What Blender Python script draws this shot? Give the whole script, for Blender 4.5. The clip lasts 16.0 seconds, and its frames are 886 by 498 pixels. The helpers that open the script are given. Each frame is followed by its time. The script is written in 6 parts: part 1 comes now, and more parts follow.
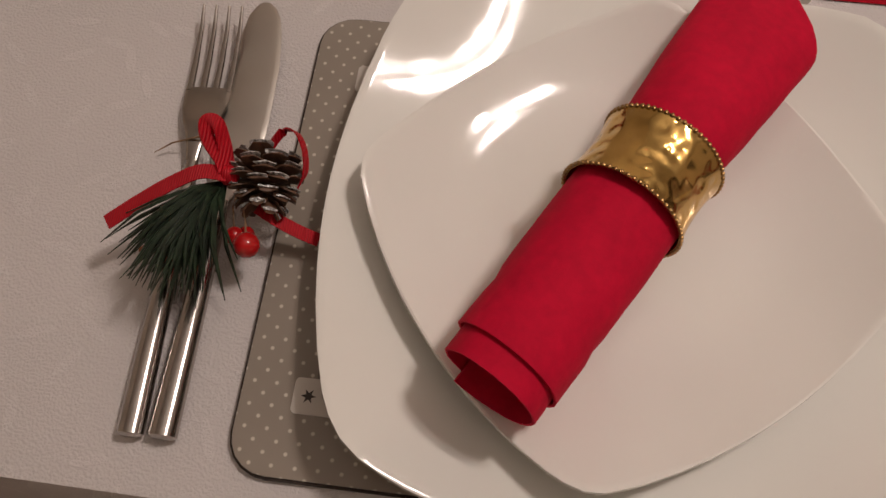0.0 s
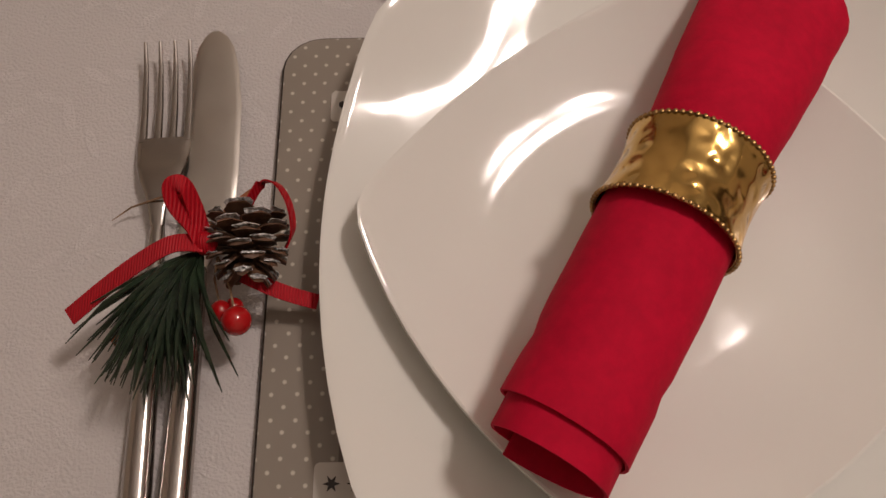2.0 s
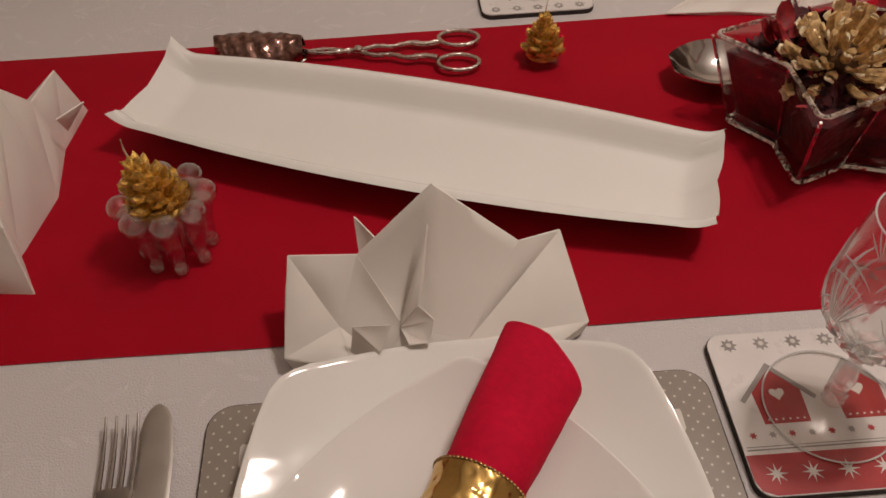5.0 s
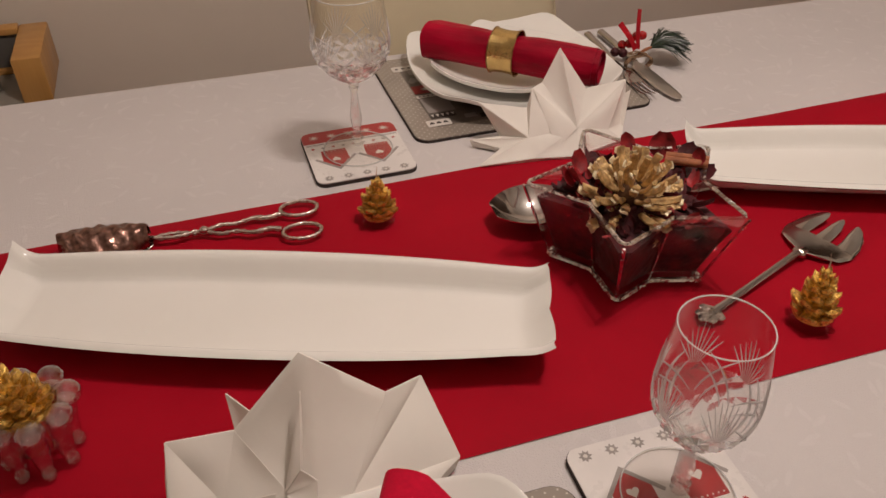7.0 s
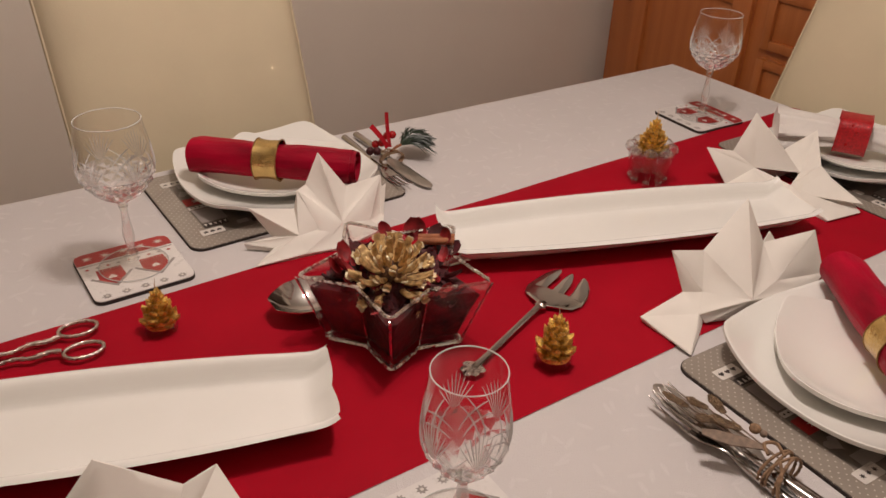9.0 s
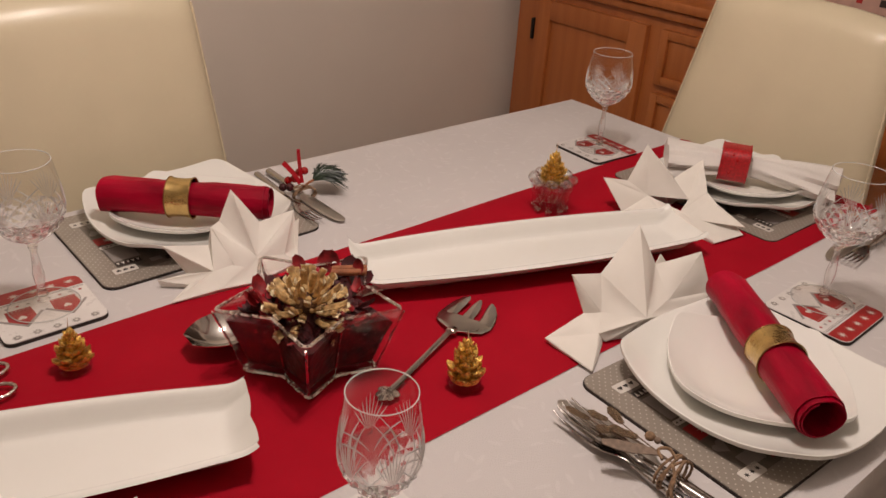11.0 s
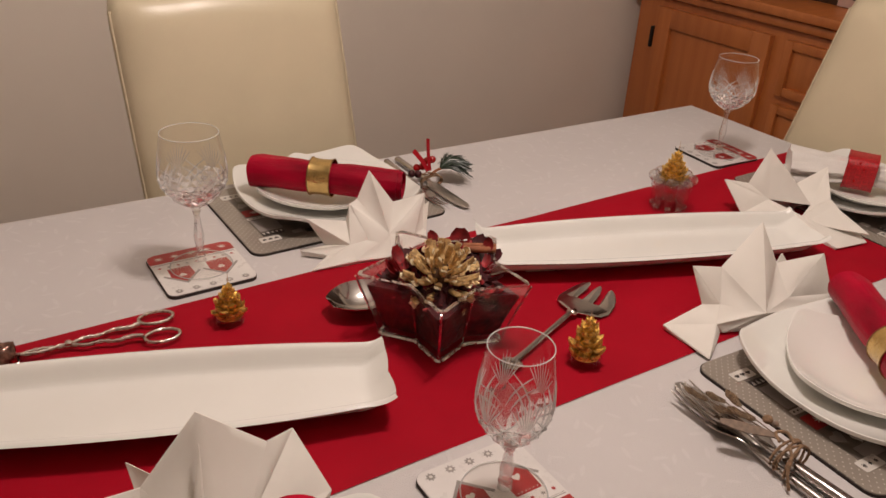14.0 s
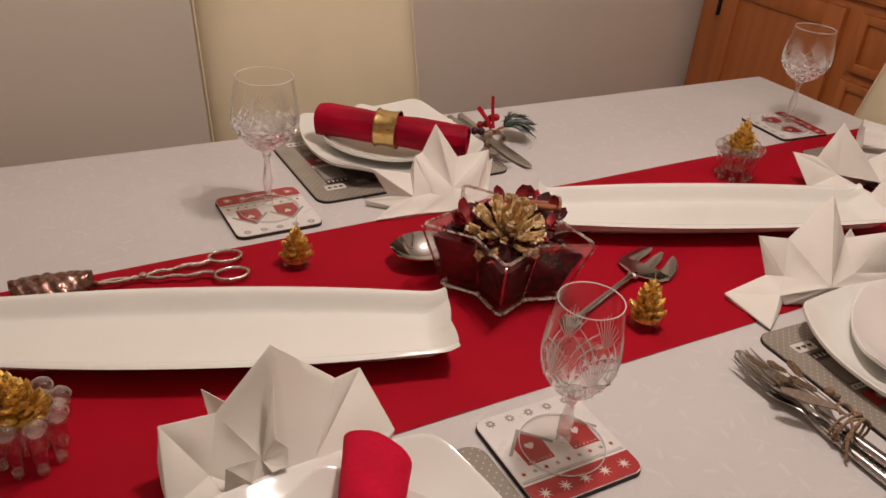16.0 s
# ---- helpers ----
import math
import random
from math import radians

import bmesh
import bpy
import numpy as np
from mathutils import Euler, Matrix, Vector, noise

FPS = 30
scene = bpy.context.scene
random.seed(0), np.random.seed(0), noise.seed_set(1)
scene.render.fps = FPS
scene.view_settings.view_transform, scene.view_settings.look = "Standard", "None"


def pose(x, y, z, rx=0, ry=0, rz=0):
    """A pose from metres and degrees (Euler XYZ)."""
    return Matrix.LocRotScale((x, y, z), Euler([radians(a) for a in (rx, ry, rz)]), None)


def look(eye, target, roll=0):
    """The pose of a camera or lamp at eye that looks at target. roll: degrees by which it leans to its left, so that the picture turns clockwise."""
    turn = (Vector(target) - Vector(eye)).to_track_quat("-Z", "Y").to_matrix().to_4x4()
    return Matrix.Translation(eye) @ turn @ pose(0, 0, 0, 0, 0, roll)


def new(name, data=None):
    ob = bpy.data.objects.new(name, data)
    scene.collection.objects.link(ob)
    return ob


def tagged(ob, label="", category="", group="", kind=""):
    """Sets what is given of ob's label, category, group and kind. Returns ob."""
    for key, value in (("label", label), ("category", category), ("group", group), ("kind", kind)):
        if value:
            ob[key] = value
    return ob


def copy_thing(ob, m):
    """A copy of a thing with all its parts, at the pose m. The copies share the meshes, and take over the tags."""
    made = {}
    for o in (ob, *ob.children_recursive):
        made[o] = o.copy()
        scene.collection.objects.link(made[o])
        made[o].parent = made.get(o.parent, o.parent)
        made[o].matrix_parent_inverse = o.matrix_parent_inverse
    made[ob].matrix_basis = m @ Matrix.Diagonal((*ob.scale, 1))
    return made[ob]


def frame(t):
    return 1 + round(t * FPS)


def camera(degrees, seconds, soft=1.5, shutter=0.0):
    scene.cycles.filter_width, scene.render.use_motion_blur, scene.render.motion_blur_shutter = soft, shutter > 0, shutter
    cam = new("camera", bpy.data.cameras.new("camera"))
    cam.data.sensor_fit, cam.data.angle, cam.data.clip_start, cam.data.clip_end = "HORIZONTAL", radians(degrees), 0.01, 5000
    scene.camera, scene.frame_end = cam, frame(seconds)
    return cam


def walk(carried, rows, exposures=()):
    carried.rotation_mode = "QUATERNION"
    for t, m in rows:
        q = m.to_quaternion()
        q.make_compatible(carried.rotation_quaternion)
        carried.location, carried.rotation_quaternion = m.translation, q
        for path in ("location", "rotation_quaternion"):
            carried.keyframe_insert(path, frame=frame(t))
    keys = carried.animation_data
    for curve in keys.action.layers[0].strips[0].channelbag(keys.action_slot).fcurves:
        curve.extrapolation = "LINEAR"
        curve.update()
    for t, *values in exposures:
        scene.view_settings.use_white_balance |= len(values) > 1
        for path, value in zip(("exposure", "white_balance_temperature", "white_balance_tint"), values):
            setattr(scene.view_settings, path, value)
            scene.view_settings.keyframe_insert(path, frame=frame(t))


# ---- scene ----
cam = camera(57.7, 16.0)
PATH = [
    (0, (0.126, 0.054, 1.056), (-0.006, 0.849, -0.775), -1.9),
    (0.5, (0.112, 0.08, 1.033), (0.03, 0.831, -0.819), -2.5),
    (1, (0.103, 0.087, 1.028), (0.051, 0.821, -0.832), -2.4),
    (1.5, (0.1, 0.085, 1.028), (0.056, 0.827, -0.828), -2.9),
    (2, (0.104, 0.089, 1.03), (0.07, 0.845, -0.821), -2.9),
    (2.5, (0.123, 0.11, 1.045), (0.08, 0.904, -0.79), -4.8),
    (3, (0.136, 0.105, 1.075), (0.105, 1.029, -0.699), -4.4),
    (3.5, (0.139, 0.086, 1.1), (0.129, 1.159, -0.588), -3.5),
    (4, (0.146, 0.071, 1.119), (0.153, 1.266, -0.484), -3.1),
    (4.2, (0.148, 0.066, 1.125), (0.164, 1.302, -0.447), -3.0),
    (6.3, (0.18, 0.013, 1.187), (0.381, 1.492, -0.144), -0.3),
    (6.5, (0.171, 0.017, 1.185), (0.427, 1.513, -0.116), -0.5),
    (7, (0.149, 0.017, 1.193), (0.625, 1.526, -0.029), -0.0),
    (7.5, (0.137, -0.003, 1.2), (0.799, 1.488, 0.043), 1.0),
    (8, (0.132, -0.02, 1.211), (0.913, 1.454, 0.108), 1.1),
    (8.5, (0.133, -0.034, 1.223), (1.021, 1.413, 0.166), 1.8),
    (9, (0.139, -0.051, 1.228), (1.122, 1.363, 0.211), 2.2),
    (9.5, (0.141, -0.057, 1.235), (1.199, 1.317, 0.237), 2.7),
    (10, (0.139, -0.062, 1.237), (1.263, 1.282, 0.274), 2.9),
    (10.2, (0.138, -0.064, 1.239), (1.287, 1.267, 0.287), 3.2),
    (12.3, (0.086, -0.105, 1.245), (1.254, 1.236, 0.331), 4.1),
    (12.5, (0.082, -0.105, 1.245), (1.238, 1.248, 0.332), 4.1),
    (13, (0.076, -0.107, 1.242), (1.202, 1.272, 0.329), 4.0),
    (13.5, (0.067, -0.107, 1.24), (1.14, 1.308, 0.321), 3.9),
    (14, (0.058, -0.108, 1.237), (1.045, 1.364, 0.309), 3.5),
    (14.5, (0.058, -0.107, 1.234), (1.01, 1.379, 0.295), 3.4),
    (15, (0.054, -0.105, 1.23), (0.994, 1.379, 0.274), 4.2),
    (15.5, (0.035, -0.107, 1.231), (0.951, 1.37, 0.241), 5.2),
    (16, (0.03, -0.106, 1.229), (0.912, 1.377, 0.217), 5.2),
]
walk(cam, [(t, look(eye, target, roll)) for t, eye, target, roll in PATH],
     exposures=[(0, -0.32), (2.5, -0.39), (4, -0.39), (6.5, -0.17), (10, 0.0), (16, 0.0)])

# ---- light ----
world = bpy.data.worlds.new("room_dark")
scene.world = world
world.use_nodes = True
world.node_tree.nodes["Background"].inputs[0].default_value = (1.0, 0.86, 0.72, 1)
world.node_tree.nodes["Background"].inputs[1].default_value = 0.02
LAMP = (0.60, 0.42, 1.86)    # three small bulbs of the pendant over the table
for k in range(3):
    bulb = bpy.data.lights.new("pendant_bulb", "POINT")
    bulb.energy, bulb.color, bulb.shadow_soft_size = 8.9, (1.0, 0.850, 0.775), 0.026
    bulb_ob = new("pendant_bulb", bulb)
    bulb_ob.location = (LAMP[0] + 0.055 * math.cos(2.1 * k), LAMP[1] + 0.055 * math.sin(2.1 * k), LAMP[2])

# ---- materials ----


class Nodes:
    """A small helper round one material's node tree."""

    def __init__(self, name):
        self.m = bpy.data.materials.new(name)
        self.m.use_nodes = True
        self.t = self.m.node_tree
        self.p = self.t.nodes["Principled BSDF"]
        self.out = self.t.nodes["Material Output"]

    def n(self, kind, **props):
        node = self.t.nodes.new(kind)
        for k, v in props.items():
            if k == "op":
                node.operation = v
            elif k == "blend":
                node.blend_type = v
            elif k == "dtype":
                node.data_type = v
            elif k == "feature":
                node.feature = v
            elif k == "bands":
                node.bands_direction = v
            elif k == "rot":
                node.rotation_type = v
        return node

    def link(self, a, b):
        self.t.links.new(a, b)

    def coords(self, scale=(1, 1, 1), rot=(0, 0, 0), kind="Object"):
        c, mp = self.n("ShaderNodeTexCoord"), self.n("ShaderNodeMapping")
        mp.inputs["Scale"].default_value, mp.inputs["Rotation"].default_value = scale, rot
        self.link(c.outputs[kind], mp.inputs["Vector"])
        return mp.outputs["Vector"]

    def noise(self, vec, scale, detail=4, rough=0.5):
        n = self.n("ShaderNodeTexNoise")
        n.inputs["Scale"].default_value, n.inputs["Detail"].default_value, n.inputs["Roughness"].default_value = scale, detail, rough
        self.link(vec, n.inputs["Vector"])
        return n.outputs["Fac"]

    def ramp(self, fac, stops):
        r = self.n("ShaderNodeValToRGB")
        while len(r.color_ramp.elements) < len(stops):
            r.color_ramp.elements.new(0.5)
        for e, (pos, col) in zip(r.color_ramp.elements, stops):
            e.position = pos
            e.color = (*col, 1) if len(col) == 3 else col
        self.link(fac, r.inputs["Fac"])
        return r.outputs["Color"]

    def math(self, op, a, b=0.0):
        m = self.n("ShaderNodeMath", op=op)
        for i, v in ((0, a), (1, b)):
            if isinstance(v, (int, float)):
                m.inputs[i].default_value = v
            else:
                self.link(v, m.inputs[i])
        return m.outputs[0]

    def remap(self, fac, a, b, c, d):
        r = self.n("ShaderNodeMapRange")
        for i, v in enumerate((a, b, c, d)):
            r.inputs[i + 1].default_value = v
        self.link(fac, r.inputs[0])
        return r.outputs[0]

    def mix(self, fac, a, b, blend="MIX"):
        m = self.n("ShaderNodeMixRGB", blend=blend)
        for i, v in ((0, fac), (1, a), (2, b)):
            if isinstance(v, (int, float)):
                m.inputs[i].default_value = v
            elif isinstance(v, tuple):
                m.inputs[i].default_value = (*v, 1)
            else:
                self.link(v, m.inputs[i])
        return m.outputs[0]

    def bump(self, height, strength, distance):
        b = self.n("ShaderNodeBump")
        b.inputs["Strength"].default_value, b.inputs["Distance"].default_value = strength, distance
        self.link(height, b.inputs["Height"])
        self.link(b.outputs["Normal"], self.p.inputs["Normal"])

    def set(self, **kw):
        names = {"base": "Base Color", "rough": "Roughness", "metal": "Metallic", "ior": "IOR", "trans": "Transmission Weight",
                 "coat": "Coat Weight", "sheen": "Sheen Weight", "spec": "Specular IOR Level", "coat_rough": "Coat Roughness",
                 "sub": "Subsurface Weight"}
        for k, v in kw.items():
            s = self.p.inputs[names[k]]
            if isinstance(v, tuple):
                s.default_value = (*v, 1)
            elif isinstance(v, (int, float)):
                s.default_value = v
            else:
                self.link(v, s)
        return self


def plain(name, base, rough, metal=0.0, vary=0.12, scale=40, bump=0.0, bscale=400, bdist=0.0005, coat=0.0, sheen=0.0):
    """Colour with slow stains, fine roughness change and relief."""
    k = Nodes(name)
    v = k.coords()
    slow = k.noise(v, scale, 5)
    dark = tuple(c * (1 - vary) for c in base)
    light = tuple(min(1, c * (1 + vary)) for c in base)
    k.set(base=k.ramp(slow, [(0.3, dark), (0.7, light)]), rough=k.remap(k.noise(v, scale * 3, 3), 0.3, 0.7, rough * 0.85, min(1, rough * 1.18)), metal=metal, coat=coat, sheen=sheen)
    if bump:
        k.bump(k.noise(v, bscale, 3), bump, bdist)
    return k.m


def make_porcelain():
    k = Nodes("glazed_porcelain")
    v = k.coords()
    k.set(base=k.ramp(k.noise(v, 9, 3), [(0.3, (0.81, 0.795, 0.745)), (0.7, (0.845, 0.83, 0.785))]), rough=k.remap(k.noise(v, 60, 3), 0.3, 0.7, 0.045, 0.085), ior=1.5)
    k.bump(k.noise(v, 30, 2), 0.10, 0.002)
    return k.m


def make_cloth():
    """White damask: scattered glossy leaf strokes woven into matt cotton."""
    k = Nodes("white_damask")
    v = k.coords((1, 1, 1))
    masks = []
    for scale, angle, shift in ((30.0, 0.0, 0.0), (27.0, 1.1, 7.3)):
        mp = k.n("ShaderNodeMapping")
        mp.inputs["Scale"].default_value, mp.inputs["Rotation"].default_value, mp.inputs["Location"].default_value = (scale, scale, scale), (0, 0, angle), (shift, shift, 0)
        k.link(v, mp.inputs["Vector"])
        vo = k.n("ShaderNodeTexVoronoi")
        vo.voronoi_dimensions = "2D"
        vo.inputs["Scale"].default_value = 1.0
        k.link(mp.outputs["Vector"], vo.inputs["Vector"])
        sub = k.n("ShaderNodeVectorMath", op="SUBTRACT")
        k.link(mp.outputs["Vector"], sub.inputs[0]), k.link(vo.outputs["Position"], sub.inputs[1])
        sep = k.n("ShaderNodeSeparateColor")
        k.link(vo.outputs["Color"], sep.inputs[0])
        rot = k.n("ShaderNodeVectorRotate", rot="Z_AXIS")
        k.link(sub.outputs[0], rot.inputs["Vector"]), k.link(k.math("MULTIPLY", sep.outputs[0], 6.283), rot.inputs["Angle"])
        xyz = k.n("ShaderNodeSeparateXYZ")
        k.link(rot.outputs[0], xyz.inputs[0])
        along, across = k.math("MULTIPLY", xyz.outputs[0], 4.4), k.math("MULTIPLY", xyz.outputs[1], 15.0)
        d = k.math("ADD", k.math("MULTIPLY", along, along), k.math("MULTIPLY", across, across))
        masks.append(k.remap(d, 0.75, 1.05, 1.0, 0.0))
    mask = k.math("MAXIMUM", masks[0], masks[1])
    ragged = k.math("MULTIPLY", mask, k.remap(k.noise(v, 1100, 2), 0.40, 0.52, 0.1, 1.0))
    stains = k.noise(v, 5, 4)
    base = k.mix(ragged, k.ramp(stains, [(0.3, (0.61, 0.575, 0.565)), (0.7, (0.66, 0.62, 0.61))]), (0.672, 0.635, 0.625))
    k.set(base=base, rough=k.remap(ragged, 0, 1, 0.75, 0.42), sheen=0.15)
    weave = k.n("ShaderNodeTexWave", bands="X")
    weave.inputs["Scale"].default_value = 900
    k.link(v, weave.inputs["Vector"])
    h = k.math("ADD", k.math("MULTIPLY", k.noise(v, 800, 2), 1.3), k.math("ADD", k.math("MULTIPLY", k.noise(v, 14, 3), 2.5), k.math("MULTIPLY", ragged, 0.4)))
    k.bump(h, 0.5, 0.0012)
    return k.m


def make_fabric(name, base, rough, sheen, gloss=0.3, relief=0.3):
    k = Nodes(name)
    v = k.coords()
    slow = k.noise(v, 12, 4)
    fine = k.noise(k.coords((1, 6, 1)), 260, 3)
    col = k.mix(0.35, k.ramp(slow, [(0.3, tuple(c * 0.86 for c in base)), (0.7, tuple(min(1, c * 1.1) for c in base))]),
                k.ramp(fine, [(0.35, tuple(c * 0.8 for c in base)), (0.65, base)]))
    k.set(base=col, rough=k.remap(fine, 0.3, 0.7, rough * 0.9, min(1.0, rough * 1.1)), sheen=sheen, spec=gloss)
    k.bump(k.math("ADD", fine, k.math("MULTIPLY", k.noise(v, 28, 3), 1.6)), relief, 0.0005)
    return k.m


def make_paper(name, base):
    """Soft embossed paper: cloudy colour, tiny dimples, a few crumples."""
    k = Nodes(name)
    v = k.coords()
    slow, fine = k.noise(v, 45, 5, 0.6), k.noise(v, 240, 4, 0.6)
    col = k.mix(0.45, k.ramp(slow, [(0.32, tuple(c * 0.80 for c in base)), (0.68, tuple(min(1, c * 1.12) for c in base))]),
                k.ramp(fine, [(0.35, tuple(c * 0.78 for c in base)), (0.65, tuple(min(1, c * 1.06) for c in base))]))
    k.set(base=col, rough=0.8, spec=0.15)
    k.bump(k.math("ADD", k.math("MULTIPLY", fine, 0.5), k.math("MULTIPLY", k.noise(k.coords((1, 0.45, 1)), 70, 4), 1.5)), 0.5, 0.0009)
    return k.m


def make_thin_paper(name, base):
    """White tissue: soft, slightly dimpled, lets some light through."""
    k = Nodes(name)
    v = k.coords()
    fine = k.noise(v, 300, 3)
    k.set(base=k.ramp(k.noise(v, 30, 4), [(0.3, tuple(c * 0.96 for c in base)), (0.7, base)]), rough=0.9, spec=0.12)
    k.bump(k.math("ADD", k.math("MULTIPLY", fine, 0.3), k.noise(v, 45, 3)), 0.22, 0.0007)
    tl, mx = k.n("ShaderNodeBsdfTranslucent"), k.n("ShaderNodeMixShader")
    tl.inputs[0].default_value = (*base, 1)
    mx.inputs[0].default_value = 0.12
    k.link(k.p.outputs[0], mx.inputs[1]), k.link(tl.outputs[0], mx.inputs[2]), k.link(mx.outputs[0], k.out.inputs["Surface"])
    return k.m


def make_ribbed(name, base):
    """Grosgrain: fine woven ribs across the strip."""
    k = Nodes(name)
    v = k.coords()
    ribs = k.n("ShaderNodeTexWave", bands="X")
    ribs.inputs["Scale"].default_value, ribs.inputs["Distortion"].default_value = 330.0, 0.6
    k.link(v, ribs.inputs["Vector"])
    slow = k.noise(v, 60, 4)
    col = k.mix(0.4, k.ramp(slow, [(0.3, tuple(c * 0.8 for c in base)), (0.7, tuple(min(1, c * 1.1) for c in base))]), k.ramp(ribs.outputs["Fac"], [(0.2, tuple(c * 0.55 for c in base)), (0.8, base)]))
    k.set(base=col, rough=0.5, sheen=0.0, spec=0.25)
    k.bump(ribs.outputs["Fac"], 0.5, 0.0004)
    return k.m


def make_satin(name, base):
    """Satin: sheen in long soft streaks that run along the roll, partly painted as lighter and darker red."""
    k = Nodes(name)
    v = k.coords((1.0, 0.10, 1.0))
    streak, slow = k.noise(v, 95, 4, 0.6), k.noise(k.coords((1, 0.35, 1)), 26, 4)
    col = k.ramp(slow, [(0.32, tuple(c * 0.55 for c in base)), (0.68, tuple(c * 1.3 for c in base))])
    k.set(base=col, rough=k.remap(streak, 0.3, 0.7, 0.34, 0.52), spec=0.14)
    k.bump(k.math("ADD", k.math("MULTIPLY", streak, 0.7), k.math("MULTIPLY", slow, 2.2)), 0.7, 0.004)
    return k.m


def make_hammered_gold(name="hammered_brass", base=(0.72, 0.46, 0.15), scale=165.0, strength=0.6):
    k = Nodes(name)
    v = k.coords()
    vo = k.n("ShaderNodeTexVoronoi", feature="SMOOTH_F1")
    vo.inputs["Scale"].default_value = scale
    k.link(v, vo.inputs["Vector"])
    slow = k.noise(v, 70, 4)
    k.set(base=k.ramp(slow, [(0.3, tuple(c * 0.72 for c in base)), (0.7, base)]), metal=1.0, rough=k.remap(slow, 0.3, 0.7, 0.12, 0.24))
    k.bump(vo.outputs["Distance"], strength, 0.0020)
    return k.m


def make_wood(name, dark, light, scale=9.0, rough=0.42):
    k = Nodes(name)
    v = k.coords((1.0, 1.0, 0.10))
    warp = k.noise(v, scale, 5, 0.6)
    rings = k.n("ShaderNodeTexWave", bands="Y")
    rings.inputs["Scale"].default_value, rings.inputs["Distortion"].default_value, rings.inputs["Detail"].default_value = scale * 1.3, 9.0, 3.0
    k.link(v, rings.inputs["Vector"])
    grain = k.math("ADD", k.math("MULTIPLY", rings.outputs["Fac"], 0.15), k.math("MULTIPLY", warp, 0.85))
    fine = k.noise(k.coords((60, 60, 2)), 6, 3)
    col = k.mix(0.25, k.ramp(grain, [(0.25, dark), (0.75, light)]), k.ramp(fine, [(0.3, dark), (0.7, light)]))
    k.set(base=col, rough=k.remap(fine, 0.3, 0.7, rough * 0.85, rough * 1.15), coat=0.15)
    k.bump(fine, 0.15, 0.0006)
    return k.m


def make_clear(name, tint=(0.96, 0.95, 0.94), rough=0.03, pass_through=0.35, clear=1.0):
    """Thick clear glass; part of the light goes straight on, as it does through real crystal."""
    k = Nodes(name)
    v = k.coords()
    k.set(base=tint, rough=rough, trans=clear, ior=1.48)
    k.bump(k.noise(v, 60, 2), 0.06, 0.001)
    tr, mx = k.n("ShaderNodeBsdfTransparent"), k.n("ShaderNodeMixShader")
    tr.inputs[0].default_value = (*tint, 1)
    mx.inputs[0].default_value = pass_through
    k.link(k.p.outputs[0], mx.inputs[1]), k.link(tr.outputs[0], mx.inputs[2]), k.link(mx.outputs[0], k.out.inputs["Surface"])
    return k.m


def make_thin_glass(name="thin_clear_glass", gain_=0.75, least=0.045, power=3.6):
    """Thin blown glass: straight through, with the gloss that grows towards its edges."""
    k = Nodes(name)
    tr, gl, fr, mx = k.n("ShaderNodeBsdfTransparent"), k.n("ShaderNodeBsdfGlossy"), k.n("ShaderNodeLayerWeight"), k.n("ShaderNodeMixShader")
    tr.inputs[0].default_value = (0.985, 0.98, 0.975, 1)
    gl.inputs["Roughness"].default_value = 0.03
    fr.inputs["Blend"].default_value = 0.5
    gain = k.math("ADD", k.math("MULTIPLY", k.math("POWER", fr.outputs["Facing"], power), gain_), least)
    k.link(gain, mx.inputs[0]), k.link(tr.outputs[0], mx.inputs[1]), k.link(gl.outputs[0], mx.inputs[2]), k.link(mx.outputs[0], k.out.inputs["Surface"])
    return k.m


def make_glint(name):
    """Thick moulded glass edge: mostly clear, with glints painted in as uneven mirror-like stretches."""
    k = Nodes(name)
    v = k.coords()
    uneven = k.math("MULTIPLY", k.noise(v, 55, 3, 0.6), k.remap(k.noise(v, 260, 3), 0.35, 0.6, 0.75, 1.15))
    k.set(base=(0.97, 0.95, 0.93), rough=0.10, metal=1.0)     # mirror metal that stands in for the edge's bright glints
    k.bump(k.noise(v, 120, 2), 0.8, 0.005)
    tr, mx = k.n("ShaderNodeBsdfTransparent"), k.n("ShaderNodeMixShader")
    tr.inputs[0].default_value = (0.93, 0.92, 0.91, 1)
    k.link(k.remap(uneven, 0.40, 0.54, 0.08, 0.90), mx.inputs[0])
    k.link(tr.outputs[0], mx.inputs[1]), k.link(k.p.outputs[0], mx.inputs[2]), k.link(mx.outputs[0], k.out.inputs["Surface"])
    return k.m


def make_dotted(name, base, dot, spacing, radius):
    """Printed board: offset rows of small dots."""
    k = Nodes(name)
    v = k.coords((1 / spacing, 1 / spacing, 1 / spacing), (0, 0, radians(45)))
    vo = k.n("ShaderNodeTexVoronoi")
    vo.voronoi_dimensions = "2D"
    vo.inputs["Scale"].default_value, vo.inputs["Randomness"].default_value = 1.0, 0.06
    k.link(v, vo.inputs["Vector"])
    mask = k.remap(vo.outputs["Distance"], radius - 0.04, radius + 0.04, 1.0, 0.0)
    w = k.coords()
    ground = k.ramp(k.noise(w, 25, 4), [(0.3, tuple(c * 0.92 for c in base)), (0.7, tuple(c * 1.06 for c in base))])
    k.set(base=k.mix(mask, ground, dot), rough=k.remap(k.noise(w, 90, 3), 0.3, 0.7, 0.28, 0.4), coat=0.2)
    k.bump(k.noise(w, 300, 2), 0.05, 0.0005)
    return k.m


